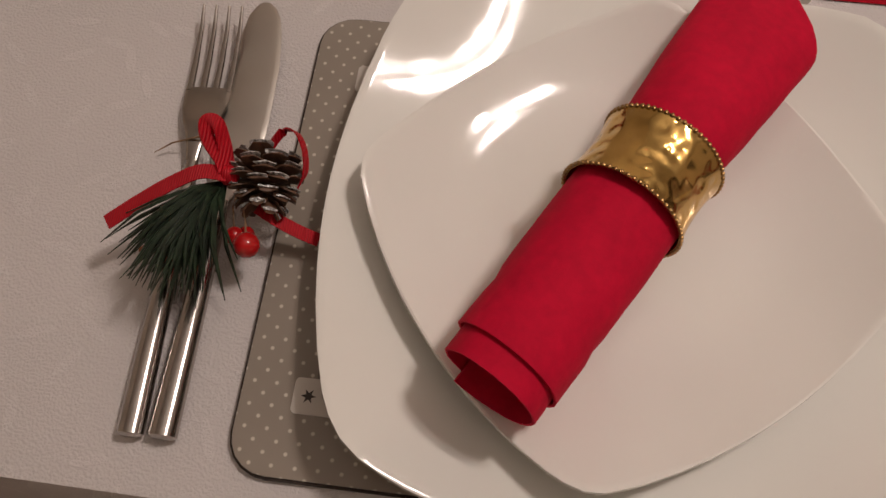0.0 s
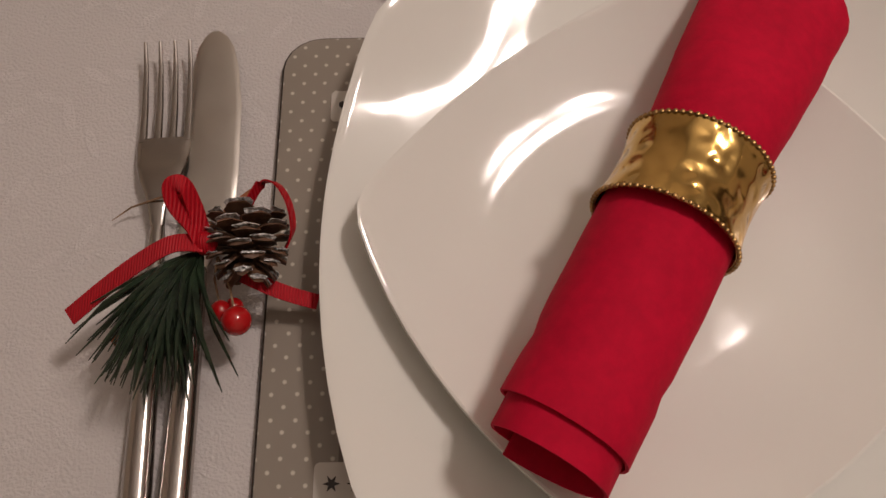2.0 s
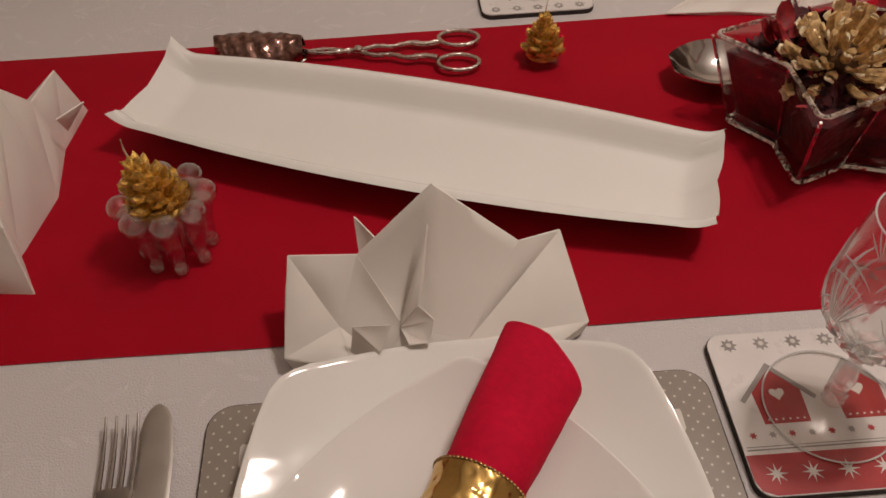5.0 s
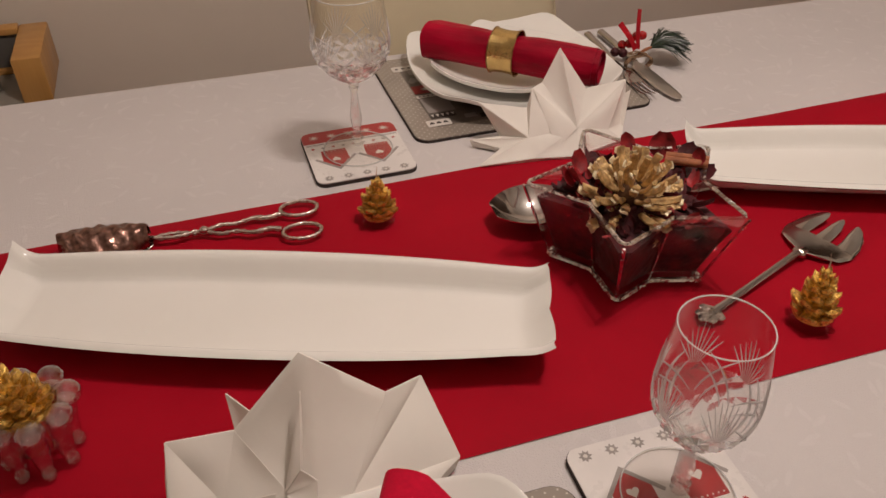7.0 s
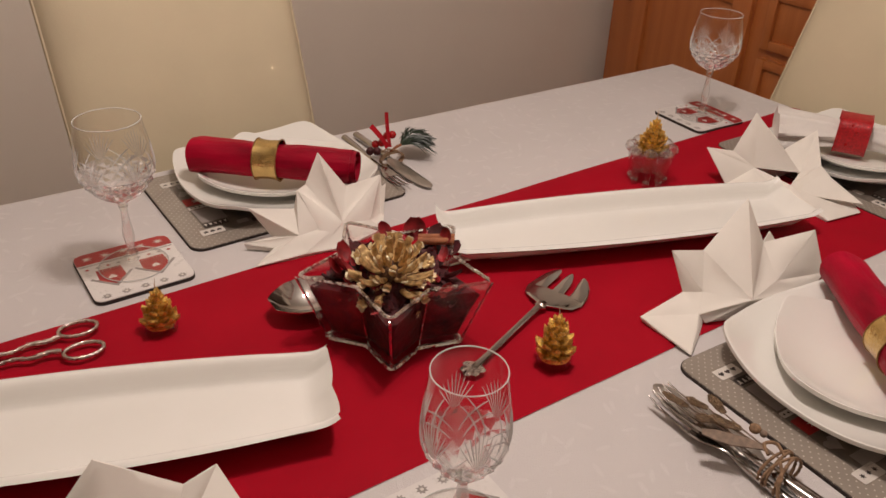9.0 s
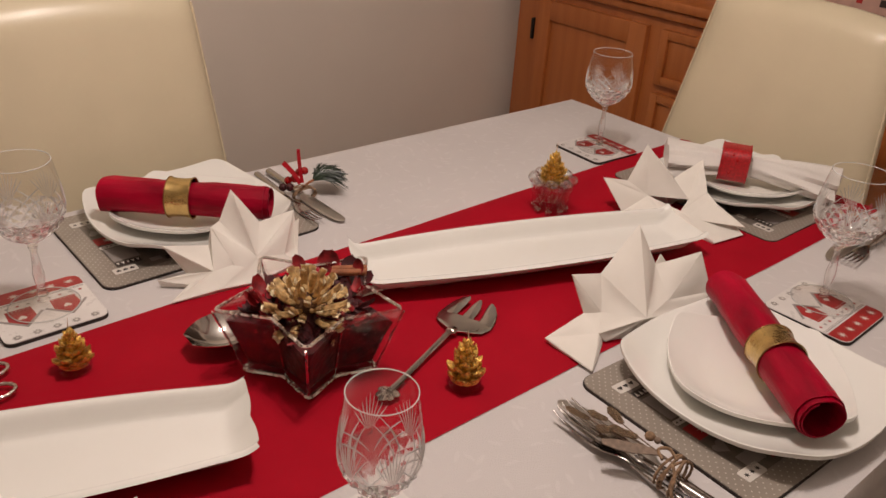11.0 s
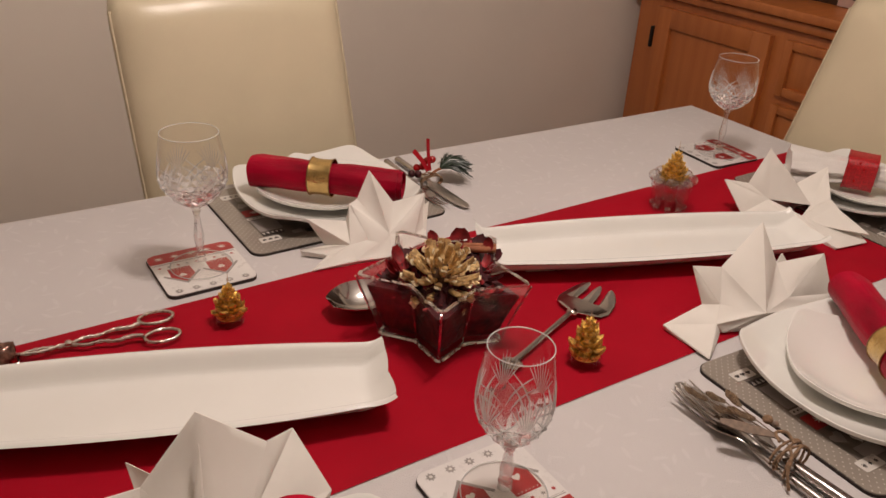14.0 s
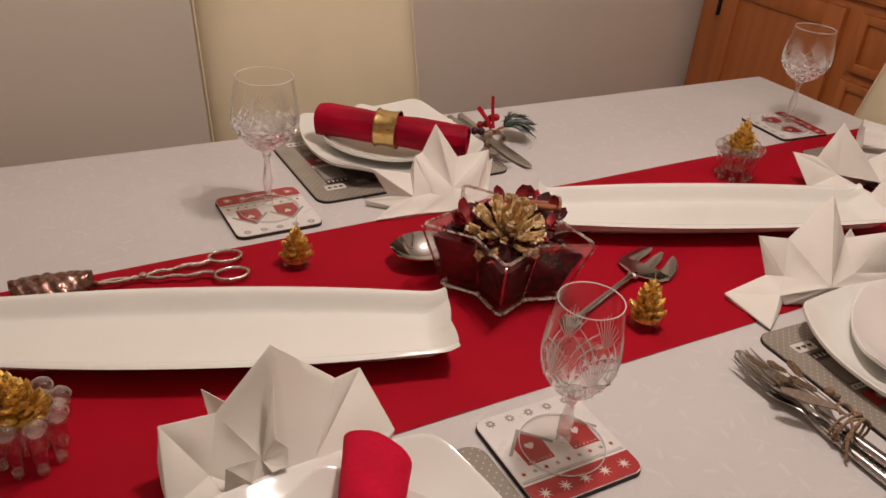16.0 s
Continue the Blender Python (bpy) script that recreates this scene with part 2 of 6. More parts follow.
M_PORC = make_porcelain()
M_CLOTH = make_cloth()
M_RUNNER = make_fabric("red_runner_cloth", (0.385, 0.0025, 0.015), 0.75, 0.0, gloss=0.12)
M_REDNAP = make_paper("red_paper_napkin", (0.56, 0.004, 0.034))
M_SATIN = make_satin("red_satin_napkin", (0.34, 0.0012, 0.020))
M_WHITENAP = make_thin_paper("white_paper_napkin", (0.91, 0.868, 0.800))
M_WHITECLOTH = make_fabric("white_cloth_napkin", (0.78, 0.74, 0.70), 0.8, 0.1, gloss=0.25)
M_RIBBON = make_ribbed("red_grosgrain_ribbon", (0.46, 0.004, 0.014))
M_BEADRED = plain("red_beaded_weave", (0.42, 0.006, 0.012), 0.38, 0, 0.35, 300, 0.9, 480, 0.0012)
M_GOLDRING = make_hammered_gold()
M_GOLDRIM = plain("old_brass", (0.30, 0.18, 0.07), 0.36, 1.0, 0.3, 200)
M_GOLDRELIEF = make_hammered_gold("embossed_brass", (0.76, 0.53, 0.21), 420.0, 0.30)
M_GOLDTREE = plain("gold_glitter_wax", (0.70, 0.44, 0.11), 0.30, 0.85, 0.45, 260, 0.9, 620, 0.0014)
M_GOLDCONE = plain("gold_sprayed_cone", (0.80, 0.47, 0.22), 0.34, 0.40, 0.55, 160, 0.9, 380, 0.0016)
M_GOLDTIP = plain("pale_gold_scale_tip", (0.95, 0.74, 0.50), 0.30, 0.25, 0.25, 260, 0.9, 420, 0.0014)
M_STEEL = plain("brushed_steel", (0.45, 0.42, 0.395), 0.16, 1.0, 0.08, 30, 0.12, 700, 0.0002)
M_SILVER = plain("ornate_silver", (0.60, 0.52, 0.47), 0.2, 1.0, 0.35, 260, 0.9, 330, 0.0012)
# Red-brown tint paints the runner's reflection into the tongs' silver blade.
M_EMBOSS = plain("embossed_blade_red_reflection", (0.28, 0.16, 0.13), 0.22, 1.0, 0.45, 220, 0.7, 240, 0.0010)
M_GLASS = make_clear("crystal_glass", (0.995, 0.99, 0.985), 0.0, 0.58)
# M_CUT and M_SPARK mix in matt white that stands for the crystal's sparkle.
M_CUT = make_clear("cut_crystal_sparkle", (1.0, 1.0, 0.99), 0.05, 0.06, 0.50)
M_DISH = make_clear("clear_dish_glass", (0.995, 0.99, 0.985), 0.01, 0.86)
M_SPARK = make_clear("diamond_cut_crystal", (1.0, 0.995, 0.99), 0.0, 0.20, 0.80)
M_THIN = make_thin_glass("thin_clear_glass", 0.62, 0.03, 3.6)
M_FOOT = make_thin_glass("clear_foot_glass", 0.5, 0.02, 4.0)
M_EDGE = make_glint("glass_edge_glint")
M_BUBBLE = make_thin_glass("moulded_bubble_glass", 0.95, 0.11, 1.5)
M_BLADE = plain("satin_steel_blade", (0.56, 0.53, 0.49), 0.36, 1.0, 0.06, 30, 0.08, 700, 0.0002)
M_POLISH = plain("polished_steel", (0.60, 0.57, 0.54), 0.10, 1.0, 0.08, 30, 0.1, 60, 0.0006)
M_MAT = make_dotted("dotted_taupe_board", (0.29, 0.25, 0.21), (0.62, 0.57, 0.49), 0.0062, 0.115)
M_MATPANEL = plain("grey_brown_print", (0.15, 0.125, 0.105), 0.35, 0, 0.35, 60)
M_PRINTWHITE = plain("cream_print", (0.66, 0.62, 0.57), 0.4, 0, 0.06, 60)
M_PRINTRED = plain("red_print", (0.38, 0.022, 0.022), 0.35, 0, 0.12, 60)
M_PRINTDARK = plain("dark_print", (0.035, 0.025, 0.022), 0.4, 0, 0.2, 60)
M_PRINTGREY = plain("grey_print", (0.30, 0.27, 0.25), 0.4, 0, 0.12, 60)
M_CORK = plain("dark_cork_edge", (0.030, 0.020, 0.016), 0.8, 0, 0.3, 300)
M_COASTER = plain("cream_coaster_board", (0.74, 0.705, 0.68), 0.3, 0, 0.05, 40, coat=0.2)
M_NEEDLE = plain("dark_pine_needle", (0.016, 0.030, 0.015), 0.36, 0, 0.6, 160)
M_CONE = plain("brown_pine_cone", (0.11, 0.055, 0.030), 0.6, 0, 0.5, 200, 0.5, 500, 0.0006)
M_FROST = plain("silver_frosted_tip", (0.66, 0.60, 0.54), 0.3, 0.4, 0.9, 900, 0.6, 700, 0.0006)
M_BERRY = plain("lacquered_red_berry", (0.45, 0.008, 0.010), 0.14, 0, 0.2, 60, coat=0.5)
M_TWINE = plain("jute_twine", (0.25, 0.155, 0.09), 0.9, 0, 0.4, 300, 0.6, 900, 0.0006)
M_LEAF = plain("dry_glitter_leaf", (0.20, 0.135, 0.08), 0.28, 0.7, 0.6, 420, 1.0, 620, 0.0024)
M_BARK = plain("pale_bark", (0.21, 0.15, 0.11), 0.6, 0, 0.3, 200, 0.5, 500, 0.0008)
M_PETAL = plain("dried_red_petal", (0.26, 0.010, 0.014), 0.6, 0, 0.5, 120, 0.4, 300, 0.0006)
M_HEAP = plain("mixed_dried_petals", (0.045, 0.003, 0.005), 0.6, 0, 0.97, 85, 0.8, 160, 0.002)
M_DARKPETAL = plain("dried_dark_petal", (0.060, 0.004, 0.007), 0.65, 0, 0.6, 120, 0.4, 300, 0.0006)
M_CINNAMON = plain("cinnamon_bark", (0.32, 0.11, 0.045), 0.7, 0, 0.35, 150, 0.5, 400, 0.0006)
M_WICK = plain("candle_wick", (0.60, 0.42, 0.30), 0.8, 0, 0.2, 100)
M_LEATHER = plain("cream_leather", (0.70, 0.61, 0.43), 0.33, 0, 0.05, 6, 0.25, 420, 0.0006)
M_PIPING = plain("cream_piping", (0.64, 0.55, 0.385), 0.45, 0, 0.08, 60)
M_DARKWOOD = make_wood("dark_stained_leg", (0.03, 0.015, 0.008), (0.075, 0.035, 0.018))
M_PINE = make_wood("honey_pine", (0.38, 0.105, 0.024), (0.55, 0.185, 0.048), 6.0)
M_PINEPALE = make_wood("pale_beech", (0.50, 0.24, 0.06), (0.66, 0.36, 0.11))
M_OAKTABLE = make_wood("oak_tabletop", (0.22, 0.11, 0.045), (0.36, 0.20, 0.09))
M_IRON = plain("black_iron", (0.02, 0.018, 0.016), 0.5, 0.6, 0.2, 60)
M_WALL = plain("warm_grey_wall_paint", (0.88, 0.80, 0.70), 0.85, 0, 0.03, 2.5, 0.2, 250, 0.0008)
M_CEIL = plain("white_ceiling_paint", (0.80, 0.78, 0.74), 0.9, 0, 0.03, 3, 0.2, 200, 0.001)
M_CARPET = plain("brown_carpet", (0.16, 0.085, 0.055), 0.95, 0, 0.25, 30, 0.8, 500, 0.004, sheen=0.2)
M_CHARCOAL = plain("charcoal_panel", (0.13, 0.125, 0.115), 0.5, 0, 0.15, 12)
M_PALESTONE = plain("pale_grey_top", (0.34, 0.33, 0.29), 0.4, 0, 0.1, 20)
M_DARKPOT = plain("dark_glazed_pot", (0.055, 0.030, 0.022), 0.3, 0, 0.3, 40)
M_AMBER = plain("amber_glazed_jar", (0.55, 0.22, 0.04), 0.3, 0, 0.7, 45)
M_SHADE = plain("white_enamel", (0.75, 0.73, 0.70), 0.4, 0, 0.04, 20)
M_SCROLL = plain("pink_printed_paper", (0.58, 0.40, 0.34), 0.7, 0, 0.12, 25)
M_MAROON = plain("maroon_panel", (0.10, 0.012, 0.012), 0.5, 0, 0.2, 20)

# ---- mesh helpers ----


def part(name, bm, material, parent=None, label="", sharp=35):
    """Link a bmesh as ONE mesh object under a thing or a part."""
    bmesh.ops.recalc_face_normals(bm, faces=bm.faces)
    limit = radians(sharp)
    for f in bm.faces:
        f.smooth = True
    for e in bm.edges:
        e.smooth = len(e.link_faces) == 2 and e.calc_face_angle(0) < limit
    me = bpy.data.meshes.new(name)
    bm.to_mesh(me)
    bm.free()
    me.materials.append(material)
    ob = new(name, me)
    if parent:
        ob.parent = parent
    if label:
        ob["label"] = label
    return ob


def thing(name, m, label, category, group="", kind=""):
    ob = new(name)
    ob.empty_display_size = 0.02
    ob.matrix_basis = m
    return tagged(ob, label, category, group, kind)


def solo(name, bm, material, m, label, category, group="", kind="", sharp=35):
    ob = part(name, bm, material, None, "", sharp)
    ob.matrix_basis = m
    return tagged(ob, label, category, group, kind)


def structure(name, bm, material, label, category, sharp=35):
    return tagged(part(name, bm, material, None, "", sharp), label, category, "", "structure")


def B():
    return bmesh.new()


def grid(bm, fn, nu, nv, wrap_u=False, wrap_v=False):
    """Quads over fn(i, j) for i in 0..nu, j in 0..nv; returns the rows of vertices."""
    rows = [[bm.verts.new(fn(i, j)) for j in range(nv if wrap_v else nv + 1)] for i in range(nu if wrap_u else nu + 1)]
    for i in range(nu):
        for j in range(nv):
            a, b = rows[i], rows[(i + 1) % len(rows)]
            bm.faces.new((a[j], b[j], b[(j + 1) % len(b)], a[(j + 1) % len(a)]))
    return rows


def lathe(profile, segs=40, bm=None, m=None):
    """Turn (radius, height) pairs round z; a radius of 0 closes the end."""
    bm = bm or B()
    rings = []
    for r, z in profile:
        pts = [Vector((0, 0, z))] if r <= 1e-7 else [Vector((r * math.cos(2 * math.pi * k / segs), r * math.sin(2 * math.pi * k / segs), z)) for k in range(segs)]
        rings.append([bm.verts.new(m @ p if m else p) for p in pts])
    for a, b in zip(rings, rings[1:]):
        for k in range(segs):
            q = (k + 1) % segs
            face = [a[k % len(a)], b[k % len(b)], b[q % len(b)], a[q % len(a)]]
            face = list(dict.fromkeys(face))
            if len(face) > 2:
                bm.faces.new(face)
    return bm


def tube(points, radii, segs=8, bm=None, flat=1.0, closed=False):
    """A tube along points; flat squeezes it in its second direction."""
    bm = bm or B()
    pts = [Vector(p) for p in points]
    n = len(pts)
    radii = [radii] * n if isinstance(radii, (int, float)) else radii
    up = Vector((0, 0, 1))
    rings = []
    for i, p in enumerate(pts):
        if closed:
            d = pts[(i + 1) % n] - pts[i - 1]
        else:
            d = pts[min(i + 1, n - 1)] - pts[max(i - 1, 0)]
        d.normalize()
        ref = up if abs(d.z) < 0.95 else Vector((0, 1, 0))
        side = d.cross(ref).normalized()
        nor = side.cross(d)
        rings.append([bm.verts.new(p + radii[i] * (math.cos(a) * side + flat * math.sin(a) * nor)) for a in (2 * math.pi * k / segs for k in range(segs))])
    for i in range(n if closed else n - 1):
        a, b = rings[i], rings[(i + 1) % n]
        for k in range(segs):
            bm.faces.new((a[k], a[(k + 1) % segs], b[(k + 1) % segs], b[k]))
    if not closed:
        bm.faces.new(rings[0][::-1]), bm.faces.new(rings[-1])
    return bm


def loft(sections, segs=14, bm=None, power=2.0):
    """Bars along +y: sections of (y, half width, half height, middle x, middle z)."""
    bm = bm or B()
    rings = []
    for y, w, h, xc, zc in sections:
        ring = []
        for k in range(segs):
            a = 2 * math.pi * k / segs
            c, s = math.cos(a), math.sin(a)
            ring.append(bm.verts.new((xc + w * math.copysign(abs(c) ** (2 / power), c), y, zc + h * math.copysign(abs(s) ** (2 / power), s))))
        rings.append(ring)
    for a, b in zip(rings, rings[1:]):
        for k in range(segs):
            bm.faces.new((a[k], a[(k + 1) % segs], b[(k + 1) % segs], b[k]))
    bm.faces.new(rings[0][::-1]), bm.faces.new(rings[-1])
    return bm


def prism(outline, z0, z1, bm=None, bevel=0.0):
    """An upright block over a flat outline of (x, y)."""
    bm = bm or B()
    lo = [bm.verts.new((x, y, z0)) for x, y in outline]
    hi = [bm.verts.new((x, y, z1)) for x, y in outline]
    n = len(lo)
    bm.faces.new(lo[::-1])
    top = bm.faces.new(hi)
    for k in range(n):
        bm.faces.new((lo[k], lo[(k + 1) % n], hi[(k + 1) % n], hi[k]))
    if bevel:
        bmesh.ops.bevel(bm, geom=list(top.edges), offset=bevel, segments=2, affect="EDGES", profile=0.5)
    return bm


def box(lo, hi, bevel=0.003, bm=None):
    own = B()
    bmesh.ops.create_cube(own, size=1)
    lo, hi = Vector(lo), Vector(hi)
    for v in own.verts:
        v.co = Vector(((lo[i] + hi[i]) / 2 + v.co[i] * (hi[i] - lo[i]) for i in range(3)))
    if bevel:
        bmesh.ops.bevel(own, geom=list(own.edges), offset=bevel, segments=2, affect="EDGES", profile=0.5)
    if bm is None:
        return own
    me = bpy.data.meshes.new("join")
    own.to_mesh(me), own.free()
    bm.from_mesh(me)
    bpy.data.meshes.remove(me)
    return bm


def ball(r, centre=(0, 0, 0), u=12, v=8, bm=None, squash=(1, 1, 1)):
    bm = bm or B()
    m = Matrix.Translation(centre) @ Matrix.Diagonal((*squash, 1))
    return lathe([(r * math.sin(math.pi * k / v) if 0 < k < v else 0, -r * math.cos(math.pi * k / v)) for k in range(v + 1)], u, bm, m)


def rounded(w, d, r, cx=0.0, cy=0.0, steps=5):
    """Outline of a rectangle with round corners."""
    pts = []
    for sx, sy, a0 in ((1, 1, 0), (-1, 1, 90), (-1, -1, 180), (1, -1, 270)):
        for k in range(steps + 1):
            a = radians(a0 + 90 * k / steps)
            pts.append((cx + sx * (w / 2 - r) + r * math.cos(a), cy + sy * (d / 2 - r) + r * math.sin(a)))
    return pts


def regular(n, r, cx=0.0, cy=0.0, turn=0.0):
    return [(cx + r * math.cos(turn + 2 * math.pi * k / n), cy + r * math.sin(turn + 2 * math.pi * k / n)) for k in range(n)]


def star_outline(n, r0, r1, cx=0.0, cy=0.0, turn=0.0):
    return [(cx + (r0, r1)[k % 2] * math.cos(turn + math.pi * k / n), cy + (r0, r1)[k % 2] * math.sin(turn + math.pi * k / n)) for k in range(2 * n)]


# ---- room ----
TOP = 0.75           # tablecloth
X0, X1, Y0, Y1 = -1.7, 2.36, -1.7, 1.72
structure("floor", box((X0, Y0, -0.08), (X1, Y1, 0), 0), M_CARPET, "brown short-pile carpet under the dining table", "floor")
# The ceiling is out of view, added to bounce the lamp's light.
structure("ceiling", box((X0, Y0, 2.4), (X1, Y1, 2.5), 0), M_CEIL, "plain white ceiling, out of view, added to bounce light", "ceiling")
structure("wall_north", box((X0 - 0.1, Y1, -0.08), (X1 + 0.1, Y1 + 0.1, 2.5), 0), M_WALL, "plain warm grey painted wall behind the table", "wall")
# South and west walls are unseen; they close the room for bounced light.
structure("unseen_wall_south", box((X0 - 0.1, Y0 - 0.1, -0.08), (X1 + 0.1, Y0, 2.5), 0), M_WALL, "plain warm grey painted wall", "wall")
structure("wall_east", box((X1, Y0, -0.08), (X1 + 0.1, Y1, 2.5), 0), M_WALL, "plain warm grey painted wall behind the dresser", "wall")
structure("unseen_wall_west", box((X0 - 0.1, Y0, -0.08), (X0, Y1, 2.5), 0), M_WALL, "plain warm grey painted wall", "wall")

# pendant lamp over the table
DROP = 2.4 - LAMP[2]      # length of the pendant
lamp = thing("pendant_lamp", Matrix.Translation((LAMP[0], LAMP[1], 2.4)), "white pendant lamp with three bulb holders on a cord", "lamp")
part("ceiling_rose", lathe([(0, -0.03), (0.045, -0.03), (0.05, 0), (0, 0)], 28), M_SHADE, lamp)
part("cord", tube([(0, 0, -0.03), (0, 0, -DROP / 2), (0, 0, 0.105 - DROP)], 0.003, 8), M_SHADE, lamp)
part("hub", lathe([(0, 0.07 - DROP), (0.02, 0.075 - DROP), (0.024, 0.10 - DROP), (0.012, 0.11 - DROP), (0, 0.11 - DROP)], 20), M_SHADE, lamp)
for k in range(3):
    a = 2.1 * k
    part("lamp_holder", tube([(0.015 * math.cos(a), 0.015 * math.sin(a), 0.085 - DROP), (0.05 * math.cos(a), 0.05 * math.sin(a), 0.070 - DROP), (0.055 * math.cos(a), 0.055 * math.sin(a), 0.040 - DROP)], [0.006, 0.008, 0.012], 12), M_SHADE, lamp)

# ---- table and cloths ----
TX0, TX1, TY0, TY1 = -0.42, 1.390, 0.074, 0.980
table = thing("dining_table", Matrix.Translation(((TX0 + TX1) / 2, (TY0 + TY1) / 2, 0)), "oak dining table under a white tablecloth", "table")
hw, hd = (TX1 - TX0) / 2, (TY1 - TY0) / 2
part("tabletop", box((-hw + 0.012, -hd + 0.012, TOP - 0.035), (hw - 0.012, hd - 0.012, TOP - 0.003), 0.006), M_OAKTABLE, table)
for sx in (-1, 1):
    for sy in (-1, 1):
        part("leg", box((sx * (hw - 0.1) - 0.035, sy * (hd - 0.1) - 0.035, 0), (sx * (hw - 0.1) + 0.035, sy * (hd - 0.1) + 0.035, TOP - 0.035), 0.006), M_OAKTABLE, table)


def cloth_mesh():
    """The cloth's top, its rounded edge and the hanging sides."""
    bm = B()
    nu, nv, drop = 150, 90, 0.22
    rng = random.Random(5)
    waves = [(rng.uniform(20, 60), rng.uniform(0, 6.28)) for _ in range(4)]

    def place(i, j):
        u, v = -1.25 + 2.5 * i / nu, -1.5 + 3.0 * j / nv
        x, y = u * hw, v * hd
        ox, oy = max(0, abs(x) - hw), max(0, abs(y) - hd)
        over = max(ox, oy)
        r = 0.008
        cx, cy = min(abs(x), hw), min(abs(y), hd)
        z = TOP + 0.0005 * noise.noise(Vector((x * 9, y * 9, 0)))
        if over > 0:
            fall = min(over, drop)
            bend = min(fall / (1.57 * r), 1) * 1.57
            z = TOP - r * (1 - math.cos(bend)) - max(0, fall - 1.57 * r)
            s = (x + y)
            ripple = fall / drop * 0.016 * sum(math.sin(k * s + p) for k, p in waves) / 2
            push = r * math.sin(bend) * 0.4 + ripple + 0.02 * fall
            if ox > 0:
                cx += push
            if oy > 0:
                cy += push
        wob = 0.0025 * noise.noise(Vector((x * 7, y * 7, 3)))
        return (math.copysign(cx, x) + (wob if ox else 0), math.copysign(cy, y) + (wob if oy else 0), z)

    grid(bm, place, nu, nv)
    return bm


tablecloth = solo("tablecloth", cloth_mesh(), M_CLOTH, Matrix.Translation(((TX0 + TX1) / 2, (TY0 + TY1) / 2, 0)),
                  "white damask tablecloth with woven leaf pattern, spread over the table", "tablecloth", sharp=60)

RN0, RN1 = 0.339, 0.687
RTOP = TOP + 0.0022


def runner_mesh():
    bm = B()
    nu, nv = 160, 24

    def up(i, j):
        x, v = TX0 + 0.002 + (TX1 - TX0 - 0.004) * i / nu, j / nv
        edge = 0.0016 * noise.noise(Vector((x * 6, v * 3, 1)))
        hem = 0.0006 if j in (1, nv - 1) else 0
        return (x, RN0 + (RN1 + 0.021 * (x - 0.5) - RN0) * v + edge * (abs(v - 0.5) * 2), RTOP + hem + 0.0004 * noise.noise(Vector((x * 14, v * 8, 5))) - (0.0014 if j in (0, nv) else 0))

    grid(bm, up, nu, nv)
    return bm


runner = solo("table_runner", runner_mesh(), M_RUNNER, Matrix(), "plain red cloth table runner laid along the white tablecloth", "table runner", sharp=60)

# ---- place settings ----


def plate_radius(half, corner, smooth):
    """Outline of a square plate with bowed sides: its radius by angle, as a table over one turn."""
    n = 720
    sag = half - corner
    big = (corner ** 2 + sag ** 2) / (2 * sag)
    raw = []
    for k in range(n):
        a = (2 * math.pi * k / n + math.pi / 4) % (math.pi / 2) - math.pi / 4
        c = -(big - half)
        raw.append(c * math.cos(a) + math.sqrt(big ** 2 - (c * math.sin(a)) ** 2))
    out = []
    w = int(smooth * 2)
    for k in range(n):
        ks = [math.exp(-((d / smooth) ** 2)) for d in range(-w * 2, w * 2 + 1)]
        out.append(sum(q * raw[(k + d) % n] for q, d in zip(ks, range(-w * 2, w * 2 + 1))) / sum(ks))
    return out


def plate_mesh(half, corner, smooth, rim, lift, foot, thick=0.0042):
    """A coupe plate: flat middle, bowed sides that rise, corners that rise more, a foot ring below."""
    radius = plate_radius(half, corner, smooth)
    low = min(radius)
    bm = B()
    segs = 96
    rs = [0.001, 0.25, 0.45, 0.56, 0.64, 0.72, 0.80, 0.87, 0.93, 0.97, 0.99, 1.0]

    def height(s, r):
        e = max(0, (s - 0.5) / 0.5)
        top = rim + lift * ((r - low) / (max(radius) - low)) ** 1.5
        return top * (e ** 1.7)

    def at(k, s, z):
        r = radius[int(k * 720 / segs) % 720]
        a = 2 * math.pi * k / segs
        return (r * s * math.cos(a), r * s * math.sin(a), z)

    ring = []
    for s in rs:
        ring.append([bm.verts.new(at(k, s, thick + 0.0022 + height(s, radius[int(k * 720 / segs) % 720]) - (0.0006 if s == 1.0 else 0))) for k in range(segs)])
    for s in (1.003, 0.998, 0.97, 0.90, 0.80, 0.66, 0.60):
        ring.append([bm.verts.new(at(k, s, 0.0022 + height(min(s, 1), radius[int(k * 720 / segs) % 720]) * 0.97 + (thick * 0.5 if s > 1 else 0))) for k in range(segs)])
    for s, z in ((0.59, 0.0), (0.565, 0.0), (0.555, 0.0022), (0.001, 0.0022)):
        ring.append([bm.verts.new(at(k, s, z)) for k in range(segs)])
    for a, b in zip(ring, ring[1:]):
        for k in range(segs):
            bm.faces.new((a[k], a[(k + 1) % segs], b[(k + 1) % segs], b[k]))
    bm.faces.new(ring[0]), bm.faces.new(ring[-1][::-1])
    return bm


MAT_T = 0.004
MZ = TOP + MAT_T + 0.0006


def heart(s, cx=0.0, cy=0.0, turn=0.0):
    pts = []
    for k in range(14):
        a = 2 * math.pi * k / 14
        x, y = 16 * math.sin(a) ** 3, 13 * math.cos(a) - 5 * math.cos(2 * a) - 2 * math.cos(3 * a) - math.cos(4 * a)
        x, y = x * s / 32, y * s / 32
        pts.append((cx + x * math.cos(turn) - y * math.sin(turn), cy + x * math.sin(turn) + y * math.cos(turn)))
    return pts


